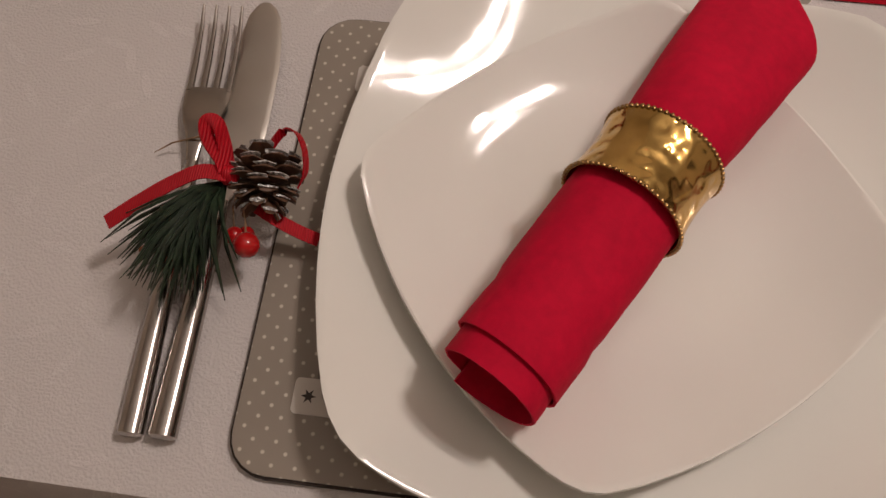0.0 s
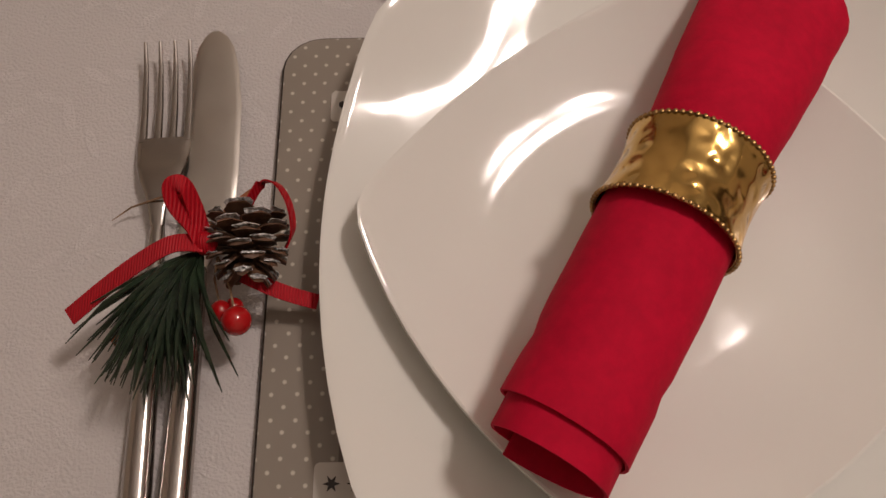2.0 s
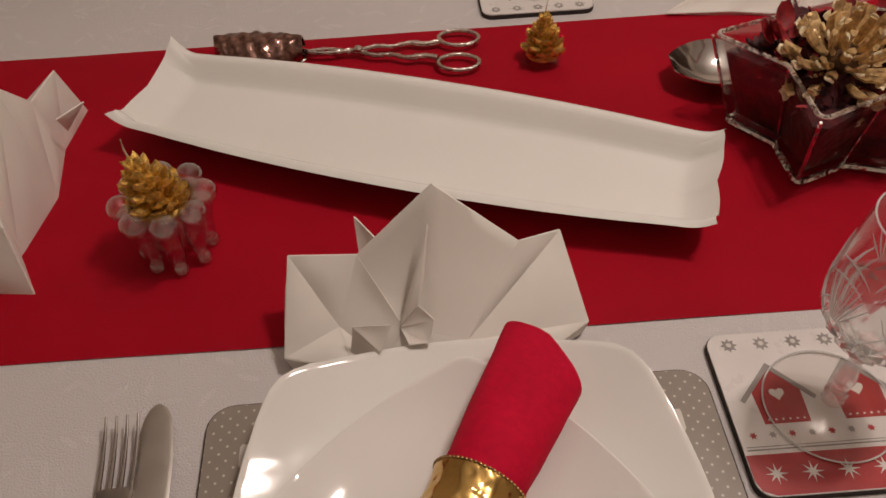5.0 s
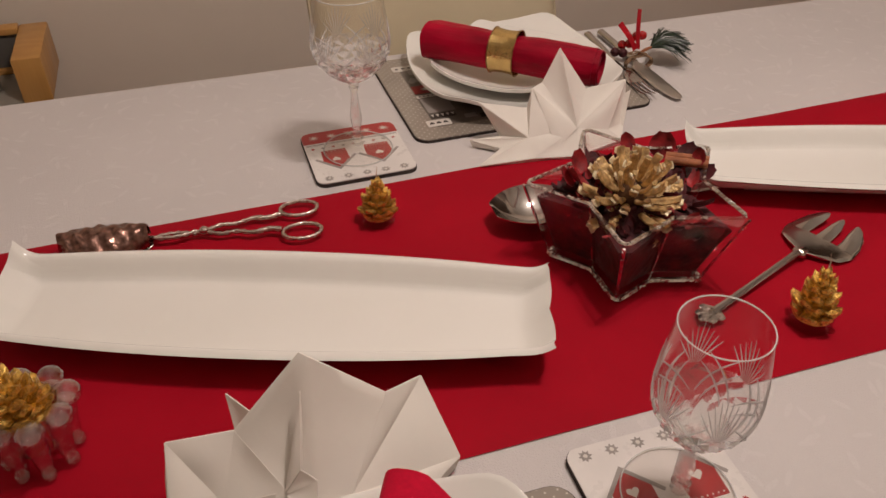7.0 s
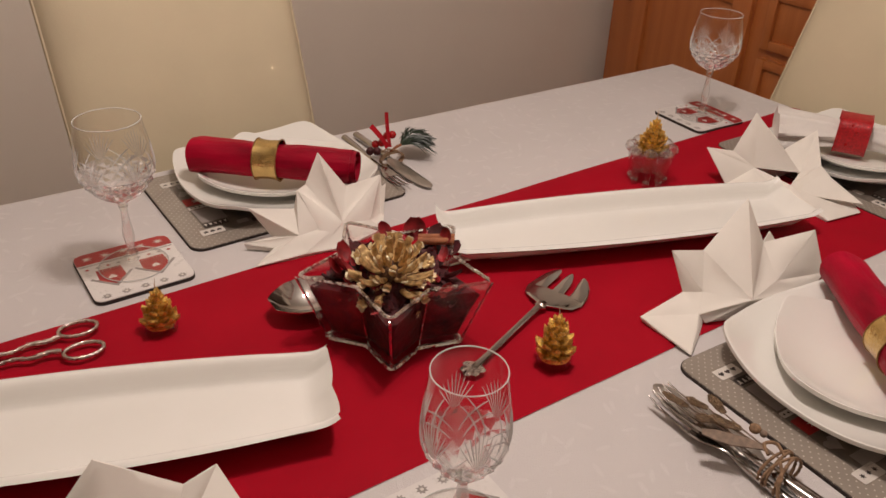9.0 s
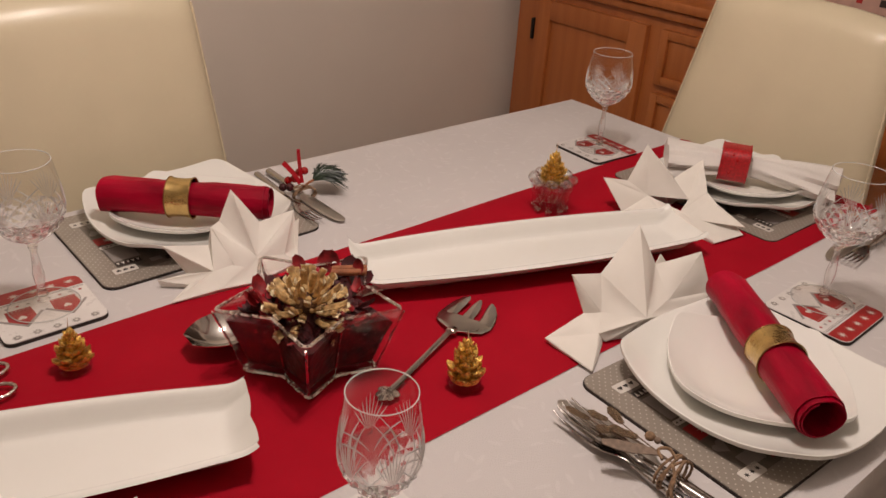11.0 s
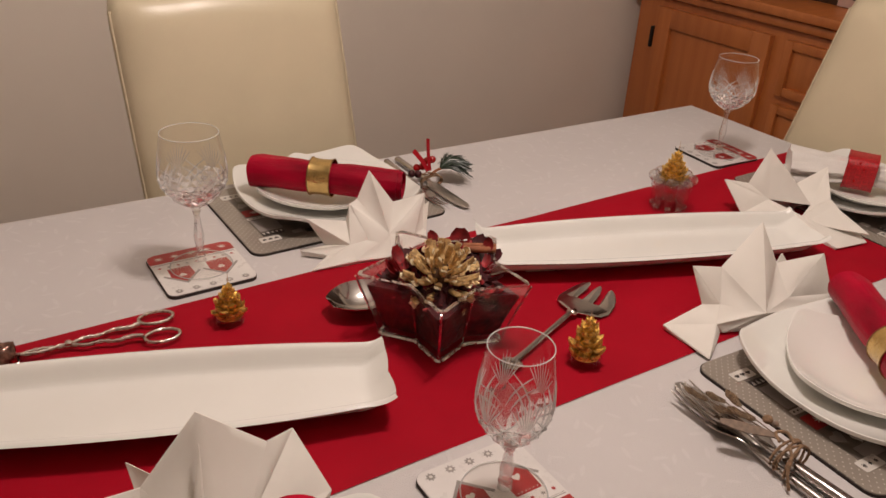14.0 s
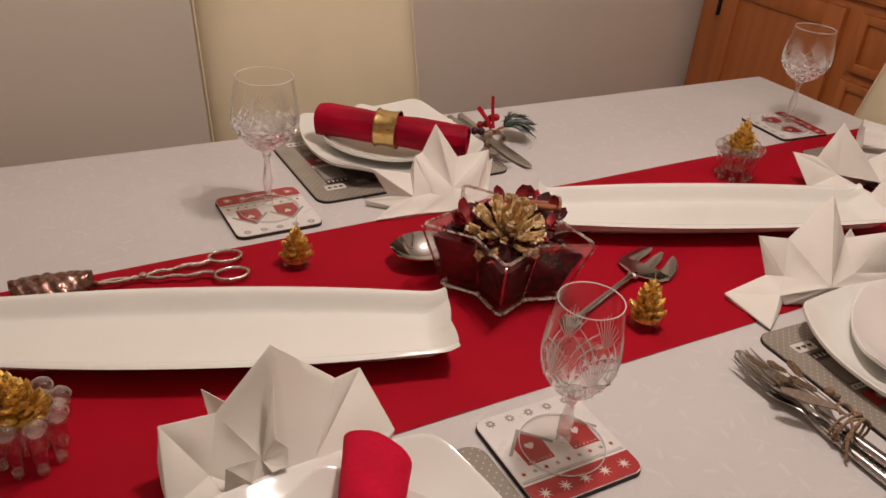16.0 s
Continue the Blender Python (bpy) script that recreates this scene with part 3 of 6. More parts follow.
def placemat_thing(m, label):
    """Hard-backed mat: dotted board over a dark edge, with printed patches."""
    ob = thing("placemat", m, label, "placemat", "placemats under the plates")
    part("backing", prism(rounded(0.290, 0.212, 0.016), 0, MAT_T - 0.001, None), M_CORK, ob, "dark cork backing")
    part("board", prism(rounded(0.288, 0.210, 0.015), MAT_T - 0.001, MAT_T, None), M_MAT, ob, "taupe board printed with small white dots")
    z0, z1 = MAT_T - 0.0002, MAT_T + 0.0003
    part("printed_panel", prism(rounded(0.232, 0.160, 0.004), z0, z1 - 0.0001), M_MATPANEL, ob)
    for side in (-1, 1):
        x = side * 0.112
        for y in (0.072, -0.074):
            lab = part("printed_label", prism(rounded(0.028, 0.014, 0.002, side * 0.110, y), z0, z1 + 0.0002), M_PRINTWHITE, ob)
            for k in (-1, 0, 1):
                part("printed_mark", prism(heart(0.006, side * 0.110 + k * 0.008, y) if y > 0 else star_outline(6, 0.003, 0.0012, side * 0.110 + k * 0.008, y), z1, z1 + 0.0004), M_PRINTDARK, lab)
        strip = part("printed_strip", prism(rounded(0.030, 0.010, 0.001, side * 0.100, 0.056), z0, z1 + 0.0002), M_PRINTDARK, ob)
        for k in range(5):
            part("printed_mark", prism([(side * 0.100 - 0.012 + k * 0.006 - 0.002, 0.053), (side * 0.100 - 0.012 + k * 0.006 + 0.002, 0.053), (side * 0.100 - 0.012 + k * 0.006, 0.059)], z1, z1 + 0.0004), M_PRINTWHITE, strip)
        part("printed_photo", prism(rounded(0.032, 0.036, 0.001, side * 0.098, 0.030), z0, z1 + 0.0002), M_PRINTGREY, ob)
        row = part("printed_strip", prism(rounded(0.034, 0.007, 0.001, side * 0.099, 0.006), z0, z1 + 0.0002), M_PRINTWHITE, ob)
        for k in range(6):
            part("printed_mark", prism(regular(8, 0.0012, side * 0.099 - 0.0135 + k * 0.0054, 0.006), z1, z1 + 0.0004), M_PRINTDARK, row)
        red = part("printed_square", prism(rounded(0.030, 0.020, 0.001, side * 0.100, -0.012), z0, z1 + 0.0002), M_PRINTRED, ob)
        part("printed_mark", prism(star_outline(8, 0.006, 0.002, side * 0.100, -0.012), z1, z1 + 0.0004), M_PRINTWHITE, red)
        part("printed_heart", prism(heart(0.018, side * 0.106, -0.038, 0.3), z0, z1 + 0.0002), M_PRINTGREY, ob)
        part("printed_heart", prism(heart(0.014, side * 0.088, -0.046, -0.3), z0, z1 + 0.0002), M_PRINTWHITE, ob)
        part("printed_photo", prism(rounded(0.026, 0.016, 0.001, side * 0.094, -0.062), z0, z1 + 0.0002), M_PRINTGREY, ob)
    for k in range(9):
        x = -0.07 + k * 0.0175
        strip = part("printed_strip", prism(rounded(0.014, 0.009, 0.001, x, 0.070 if k % 2 else 0.066), z0, z1 + 0.0002), (M_PRINTWHITE, M_PRINTDARK, M_PRINTGREY)[k % 3], ob)
        part("printed_strip", prism(rounded(0.014, 0.012, 0.001, x, -0.068), z0, z1 + 0.0002), (M_PRINTRED, M_PRINTWHITE, M_PRINTDARK)[k % 3], ob)
    return ob


placemat = placemat_thing(pose(0.179, 0.193, TOP, 0, 0, 0.6), "taupe dotted Christmas placemat lying on the white tablecloth")
copy_thing(placemat, pose(0.809, 0.208, TOP, 0, 0, -2))
copy_thing(placemat, pose(0.494, 0.855, TOP, 0, 0, 181))
copy_thing(placemat, pose(1.238, 0.516, TOP, 0, 0, 90))

dinner_plate = solo("dinner_plate", plate_mesh(0.121, 0.099, 13, 0.014, 0.012, 0.06), M_PORC, pose(0.178, 0.196, MZ, 0, 0, 0.4),
                    "white glazed square dinner plate with bowed sides on a placemat", "plate", "dinner plates")
side_plate = solo("side_plate", plate_mesh(0.088, 0.074, 10, 0.013, 0.008, 0.05), M_PORC, pose(0.173, 0.194, MZ + 0.0068, 0, 0, 39.4),
                  "white glazed square side plate set diagonally on the dinner plate", "plate", "side plates")
for x, y, turn, turn2 in ((0.808, 0.207, -2, 40), (0.504, 0.868, 3, 47), (1.268, 0.512, 91, 135)):
    copy_thing(dinner_plate, pose(x, y, MZ, 0, 0, turn))
    copy_thing(side_plate, pose(x, y, MZ + 0.0068, 0, 0, turn2))


def roll_mesh(length, r_out, turns, flare, seed, first=0.012, step=0.010, lump=0.0007, flat=0.0):
    """A napkin rolled into a tube along y: a thick spiral sheet whose inner turns stand out at one end."""
    bm = B()
    rng = random.Random(seed)
    ns, nl, t = int(26 * turns), 30, 0.0011

    def at(i, j, off):
        s, v = i / ns, j / nl
        a = -1.75 - 2 * math.pi * turns * (1 - s)
        squash = 0.93
        y0 = -length / 2 - first * (1 - s) ** 0.7 + (step * 0.4 if s > 0.6 else 0)
        y1 = length / 2 + 0.003 - 0.022 * max(0, math.cos(a) + 0.10) + 0.001 * math.sin(3 * a)
        y = y0 + (y1 - y0) * v
        pinch = 1 - 0.05 * math.exp(-((y / 0.02) ** 2)) + flare * (y / (length / 2))
        crease = 0.0007 * math.exp(-((y + length / 2 - 0.021) / 0.0016) ** 2) if s > 0.5 else 0.0
        r = (r_out * (0.80 + 0.20 * s) + off) * pinch + lump * noise.noise(Vector((math.cos(a) * 1.6, math.sin(a) * 1.6, y * 22 + seed))) + 0.0005 * noise.noise(Vector((math.cos(a) * 5, math.sin(a) * 5, y * 60 + seed))) - crease
        f = flat * min(1.0, max(0.0, (y / (length / 2) - 0.15) / 0.85)) ** 1.2
        return (r * math.cos(a) * (1 + 0.17 * f), y, r * (squash - 0.50 * f) * math.sin(a) - 0.005 * f)

    outer = [[bm.verts.new(at(i, j, t / 2)) for j in range(nl + 1)] for i in range(ns + 1)]
    inner = [[bm.verts.new(at(i, j, -t / 2)) for j in range(nl + 1)] for i in range(ns + 1)]
    for i in range(ns):
        for j in range(nl):
            bm.faces.new((outer[i][j], outer[i + 1][j], outer[i + 1][j + 1], outer[i][j + 1]))
            bm.faces.new((inner[i][j], inner[i][j + 1], inner[i + 1][j + 1], inner[i + 1][j]))
        for j in (0, nl):
            bm.faces.new((outer[i][j], inner[i][j], inner[i + 1][j], outer[i + 1][j]))
    for i in (0, ns):
        for j in range(nl):
            bm.faces.new((outer[i][j], outer[i][j + 1], inner[i][j + 1], inner[i][j]))
    return bm


def ring_thing(m, label, r, width, band_mat):
    """Napkin ring: a hollow flared band along y, with beaded edges."""
    ob = thing("napkin_ring", m, label, "napkin ring", "gold napkin rings")
    prof = [(r + 0.0016, -width / 2), (r + 0.0004, -width / 4), (r, 0), (r + 0.0004, width / 4), (r + 0.0016, width / 2),
            (r + 0.0006, width / 2), (r - 0.0006, width / 4), (r - 0.001, 0), (r - 0.0006, -width / 4), (r + 0.0006, -width / 2), (r + 0.0016, -width / 2)]
    part("band", lathe(prof, 56, None, pose(0, 0, 0, 90, 0, 0)), band_mat, ob)
    for y in (-width / 2, width / 2):
        bm = tube([((r + 0.0014) * math.cos(a), y, (r + 0.0014) * math.sin(a)) for a in (2 * math.pi * k / 48 for k in range(48))], 0.0006, 5, None, 1, True)
        for k in range(64):
            a = 2 * math.pi * k / 64
            ball(0.00095, ((r + 0.0015) * math.cos(a), y, (r + 0.0016) * math.sin(a)), 6, 4, bm)
        part("beaded_rim", bm, M_GOLDRIM, ob, "dull beaded brass edge")
    return ob


def lying(x, y, z, turn, tilt=0.0):
    return pose(x, y, z, tilt, 0, turn)


solo("rolled_napkin", roll_mesh(0.190, 0.0225, 2.1, 0.055, 3, 0.013, 0.010, 0.0007, 1.0), M_REDNAP, lying(0.1810, 0.2100, 0.8005, -29.5, 0.5),
             "red rolled paper napkin inside a gold ring on the plate", "napkin", "rolled red napkins", sharp=50)
ring_thing(lying(0.1747, 0.2000, 0.8005, -29.3), "hammered gold napkin ring with beaded edges round a red napkin", 0.0222, 0.0285, M_GOLDRING)
solo("rolled_napkin", roll_mesh(0.226, 0.0232, 2.4, -0.04, 8, 0.004, 0.010, 0.0018), M_SATIN, lying(0.8215, 0.2085, 0.8005, -36, 0),
             "red satin rolled napkin inside a gold ring on the plate", "napkin", "rolled red napkins", sharp=50)
ring_thing(lying(0.8115, 0.1945, 0.8005, -36), "embossed gold napkin ring round a red satin napkin on the plate", 0.0232, 0.030, M_GOLDRELIEF)
solo("rolled_napkin", roll_mesh(0.206, 0.0235, 2.4, 0.03, 11, 0.004, 0.010, 0.0020), M_SATIN, lying(0.489, 0.831, 0.803, 49.5, 0),
             "red satin rolled napkin inside an embossed gold ring", "napkin", "rolled red napkins", sharp=50)
ring_thing(lying(0.484, 0.835, 0.803, 49.5), "embossed gold napkin ring round a red satin napkin", 0.0244, 0.030, M_GOLDRELIEF)


def star_napkin(m, rim, label, seed, centres, use, tuck=(), under=1.03, petals=(), skip=()):
    """A paper napkin folded into a standing star. rim: its upper edge in turn, point and valley, as (x, y, z); folded walls go down from it, folded
    inner faces run in to low pockets, the centres; use: the centre that each rim edge runs to. petals: broad faces without a crease, each a rim
    polyline and the ends of its low edge, in place of the edges named in skip."""
    ob = thing("star_napkin", m, label, "napkin", "folded white star napkins")
    centres = [Vector(c) for c in centres]

    def facet(name, corners, t=0.0006):
        """One folded paper face, slightly puffed, with thickness."""
        bm = B()
        a, b, c = (Vector(p) for p in corners)
        nor = (b - a).cross(c - a)
        if nor.length < 1e-8:
            return
        soft = min(1.0, (nor.length / 0.0025) ** 0.5)     # small folds stay flatter
        nor = nor.normalized()
        steps, up, dn = 8, {}, {}
        for i in range(steps + 1):
            for j in range(steps + 1 - i):
                p = a + (b - a) * (i / steps) + (c - a) * (j / steps)
                k = steps - i - j
                puff = 27.0 * i * j * k / steps ** 3 * 0.0022 * soft + 0.0008 * soft * noise.noise(p * 60 + Vector((seed, 0, 0))) * min(1, 4 * min(i, j, k) / steps)
                up[i, j], dn[i, j] = bm.verts.new(p + nor * (t + puff)), bm.verts.new(p + nor * (puff - t))
        for i in range(steps):
            for j in range(steps - i):
                for d in (up, dn):
                    bm.faces.new([d[i, j], d[i + 1, j], d[i, j + 1]])
                    if i + j < steps - 1:
                        bm.faces.new([d[i + 1, j], d[i + 1, j + 1], d[i, j + 1]])
        edge = [(i, 0) for i in range(steps + 1)] + [(steps - k, k) for k in range(1, steps + 1)] + [(0, steps - k) for k in range(1, steps)]
        for p, q in zip(edge, edge[1:] + edge[:1]):
            bm.faces.new((up[p], dn[p], dn[q], up[q]))
        part(name, bm, M_WHITENAP, ob, "", 40)

    def sheet(rim_pts, low_a, low_b, t=0.0006):
        """One broad petal face: ruled from a rim polyline to its low edge, softly hollow."""
        top = [Vector(p) for p in rim_pts]
        low_a, low_b = Vector(low_a), Vector(low_b)
        bm, cols, rows = B(), 16, 10

        def at(i, j, off):
            u, v = i / cols, j / rows
            q = u * (len(top) - 1)
            k = min(int(q), len(top) - 2)
            p = (top[k].lerp(top[k + 1], q - k)).lerp(low_a.lerp(low_b, u), v)
            hollow = 0.0035 * math.sin(math.pi * v) * math.sin(math.pi * u) + 0.0009 * noise.noise(p * 45 + Vector((seed, 0, 0))) * math.sin(math.pi * v)
            return p + Vector((0, hollow + off, -hollow * 0.4))

        up, dn = (grid(bm, lambda i, j, off=off: at(i, j, off), cols, rows) for off in (-t, t))
        rim_ix = [(i, 0) for i in range(cols)] + [(cols, j) for j in range(rows)] + [(cols - k, rows) for k in range(cols)] + [(0, rows - k) for k in range(rows)]
        for (a, b), (c, d) in zip(rim_ix, rim_ix[1:] + rim_ix[:1]):
            bm.faces.new((up[a][b], up[c][d], dn[c][d], dn[a][b]))
        part("petal", bm, M_WHITENAP, ob, "", 60)

    P = [Vector(p) for p in rim]
    n = len(P)
    for rim_pts, low_a, low_b in petals:
        sheet(rim_pts, low_a, low_b)
    foot = [Vector((p.x * under, p.y * under, 0.0008)) if p.z > 0.03 else Vector((p.x * 0.78, p.y * 0.78, 0.0008)) if under < 1 and p.z > 0.015 else Vector((p.x * 0.97, p.y * 0.97, 0.0008)) for p in P]
    for i in range(n):
        a, b, fa, fb = P[i], P[(i + 1) % n], foot[i], foot[(i + 1) % n]
        here, nxt = centres[use[i]], centres[use[(i + 1) % n]]
        if i not in skip:
            facet("inner_fold", (here, a, b))
        if here != nxt and (i + 1) % n not in skip[:1]:
            facet("inner_fold", (b, here, nxt))
        if max(a.z, b.z) > 0.006:
            facet("outer_fold", (a, fa, b))
            if b.z > 0.004:
                facet("outer_fold", (fa, fb, b))
    for c in tuck:
        facet("tucked_fold", c)
    return ob


NAP = "white paper napkin folded into a standing star on the red runner"
RIM_A = [(0.002, 0.021, 0.100), (-0.044, 0.014, 0.054), (-0.085, 0.019, 0.052), (-0.091, -0.026, 0.012), (-0.050, -0.040, 0.014), (0.0, -0.045, 0.006), (0.055, -0.040, 0.010), (0.092, -0.016, 0.012), (0.079, 0.028, 0.048), (0.051, 0.012, 0.058)]
LOW_L, LOW_R = (-0.0195, -0.0228, 0.030), (0.0165, -0.0311, 0.022)
TUCK_A = (((-0.0018, 0.0056, 0.0832), (-0.0212, -0.0232, 0.0309), (-0.0100, -0.0207, 0.0455)), ((-0.0018, 0.0066, 0.0832), (-0.0100, -0.0207, 0.0455), (-0.0090, -0.0120, 0.0440)),
          ((-0.0100, -0.0207, 0.0455), (-0.0016, -0.0261, 0.0384), (-0.0212, -0.0240, 0.0309)), ((-0.0016, -0.0261, 0.0384), (-0.0047, -0.0345, 0.0280), (-0.0212, -0.0240, 0.0300)), ((-0.0047, -0.0345, 0.0280), (-0.0169, -0.0343, 0.0265), (-0.0212, -0.0240, 0.0300)),
          ((-0.0484, -0.0242, 0.0351), (-0.0264, -0.0289, 0.0400), (-0.0332, -0.0374, 0.0260)), ((-0.0484, -0.0242, 0.0351), (-0.0332, -0.0374, 0.0260), (-0.0520, -0.0300, 0.0120)), ((-0.046, 0.050, 0.050), (-0.032, 0.032, 0.046), (-0.044, 0.030, 0.026)),
          (LOW_L, (-0.058, -0.012, 0.020), (-0.036, -0.040, 0.004)), (LOW_L, (-0.036, -0.040, 0.004), (0.0, -0.043, 0.004)), (LOW_L, (0.0, -0.043, 0.004), LOW_R), (LOW_R, (0.0, -0.043, 0.004), (0.055, -0.040, 0.008)))
CEN_A, USE_A = (LOW_L, (-0.058, -0.012, 0.020), (0.0, -0.036, 0.020), LOW_R), (0, 1, 1, 1, 1, 2, 3, 3, 3, 3)
PETAL_A = ((((-0.044, 0.014, 0.054), (0.002, 0.021, 0.100), (0.051, 0.012, 0.058)), LOW_L, LOW_R),)
star_napkin(pose(0.168, 0.348, TOP + 0.001, 0, 0, 0.5), RIM_A, NAP, 1, CEN_A, USE_A, TUCK_A, 1.03, PETAL_A, (0, 9))
RIM_D = [(0.028, 0.032, 0.100), (-0.044, 0.027, 0.060), (-0.079, 0.042, 0.064), (-0.076, 0.020, 0.022), (-0.133, 0.027, 0.008), (-0.135, -0.041, 0.003), (-0.080, -0.012, 0.006), (-0.022, -0.036, 0.010), (0.060, -0.045, 0.006), (0.114, -0.034, 0.008), (0.116, -0.009, 0.053), (0.044, 0.010, 0.050)]
TUCK_D = (((0.070, 0.020, 0.052), (0.046, 0.014, 0.040), (0.086, 0.010, 0.028)), ((-0.064, 0.005, 0.026), (-0.034, -0.036, 0.027), (-0.086, -0.010, 0.014)), ((-0.086, -0.010, 0.014), (-0.034, -0.036, 0.027), (-0.078, -0.016, 0.003)))
CEN_D = ((-0.064, 0.005, 0.026), (-0.034, -0.036, 0.027), (0.024, -0.027, 0.026), (-0.086, -0.010, 0.014))
star_napkin(pose(0.821, 0.367, TOP + 0.001, 0, 0, 3) @ Matrix.Scale(0.967, 4), RIM_D, NAP, 2, CEN_D, (1, 0, 0, 3, 3, 3, 1, 1, 2, 2, 2, 1), TUCK_D, 0.55)
RIM_B = [(-0.001, 0.028, 0.097), (0.026, 0.008, 0.052), (0.078, 0.008, 0.055), (0.070, -0.012, 0.012), (0.052, -0.040, 0.006), (-0.012, -0.054, 0.005), (-0.060, -0.044, 0.006), (-0.120, -0.034, 0.003), (-0.086, -0.012, 0.006), (-0.114, 0.013, 0.009), (-0.076, 0.004, 0.012), (-0.100, 0.022, 0.049), (-0.042, 0.018, 0.034), (-0.036, 0.020, 0.057), (-0.022, 0.024, 0.060)]
TUCK_B = (((-0.036, 0.016, 0.057), (-0.030, -0.040, 0.010), (-0.001, -0.031, 0.026)), ((0.080, -0.002, 0.046), (0.062, -0.024, 0.004), (0.060, 0.004, 0.030)))
CEN_B = ((-0.001, -0.029, 0.025), (0.038, -0.030, 0.016), (-0.056, -0.020, 0.018))
star_napkin(pose(0.510, 0.718, TOP + 0.001, 0, 0, 2.4) @ Matrix.Scale(0.94, 4), RIM_B, NAP, 3, CEN_B, (0, 0, 1, 1, 1, 0, 2, 2, 2, 2, 2, 2, 2, 0, 0), TUCK_B, 0.55)
RIM_C = [(-0.010, 0.054, 0.090), (-0.046, 0.052, 0.042), (-0.079, 0.071, 0.047), (-0.078, 0.030, 0.008), (-0.052, -0.014, 0.010), (-0.034, -0.032, 0.012), (-0.042, -0.104, 0.004), (0.016, -0.112, 0.004), (0.040, -0.030, 0.032), (0.094, 0.020, 0.056), (0.030, 0.028, 0.034)]
CEN_C = ((-0.026, 0.026, 0.022), (-0.022, -0.030, 0.018), (0.020, -0.014, 0.020))
star_napkin(pose(1.100, 0.520, TOP + 0.001), RIM_C, NAP, 4, CEN_C, (0, 0, 0, 0, 1, 1, 1, 1, 2, 2, 2), (((-0.034, -0.032, 0.012), (0.016, -0.112, 0.016), (0.036, -0.030, 0.030)),), 0.6)
star_napkin(pose(-0.127, 0.489, TOP + 0.001, 0, 0, -90), RIM_A, NAP, 5, CEN_A, USE_A, TUCK_A, 1.2, PETAL_A, (0, 9))

# ---- coasters and glasses ----
CT = 0.0052


def coaster_thing(m):
    ob = thing("coaster", m, "cream coaster with red birdhouses and a red snowflake band", "coaster", "Christmas coasters")
    part("backing", prism(rounded(0.105, 0.105, 0.010), 0, CT - 0.001), M_CORK, ob, "dark cork backing")
    part("board", prism(rounded(0.104, 0.104, 0.0095), CT - 0.001, CT), M_COASTER, ob)
    z0, z1 = CT - 0.0002, CT + 0.0002
    band = part("red_band", prism([(-0.0518, -0.0425), (-0.0495, -0.0485), (-0.0425, -0.0515), (0.0425, -0.0515), (0.0495, -0.0485), (0.0518, -0.0425), (0.0518, -0.028), (-0.0518, -0.028)], z0, z1), M_PRINTRED, ob)
    for k in range(5):
        part("snowflake", prism(star_outline(8, 0.0062, 0.0018, -0.039 + k * 0.0195, -0.0395), z0, z1 + 0.0002), M_PRINTWHITE, band)
        flake = part("snowflake", prism(star_outline(8, 0.0050, 0.0030, -0.039 + k * 0.0195, 0.044), z0, z1), M_PRINTGREY, ob)
        part("flake_centre", prism(regular(8, 0.0016, -0.039 + k * 0.0195, 0.044), z0, z1 + 0.0002), M_PRINTWHITE, flake)
    for y, w in ((-0.0255, 0.0008), (-0.0235, 0.0004)):
        part("printed_line", prism([(-0.050, y), (0.050, y), (0.050, y + w), (-0.050, y + w)], z0, z1), M_PRINTGREY, ob)
    for k in range(9):
        part("printed_mark", prism(star_outline(6, 0.0024, 0.0012, -0.044 + k * 0.011, -0.0165), z0, z1), (M_PRINTRED, M_PRINTGREY)[k % 2], ob)
    for cx in (-0.022, 0.024):
        house = part("birdhouse", prism([(cx - 0.013, -0.010), (cx + 0.013, -0.010), (cx + 0.014, 0.012), (cx, 0.027), (cx - 0.014, 0.012)], z0, z1), M_PRINTRED, ob, "red printed birdhouse")
        part("roof", prism([(cx - 0.022, 0.006), (cx, 0.030), (cx + 0.022, 0.006), (cx + 0.020, 0.004), (cx, 0.0255), (cx - 0.020, 0.004)], z0, z1 + 0.0002), M_PRINTGREY, house)
        part("heart", prism(heart(0.009, cx, 0.009), z0, z1 + 0.0002), M_PRINTWHITE, house)
        for k in range(6):
            part("printed_mark", prism(regular(6, 0.0007, cx - 0.010 + k * 0.004, -0.0075), z0, z1 + 0.0002), M_PRINTWHITE, house)
    return ob


coaster = coaster_thing(pose(0.381, 0.269, TOP, 0, 0, 0))
copy_thing(coaster, pose(0.284, 0.747, TOP, 0, 0, 181))
copy_thing(coaster, pose(1.203, 0.753, TOP, 0, 0, 87))
copy_thing(coaster, pose(1.020, 0.238, TOP, 0, 0, 2))


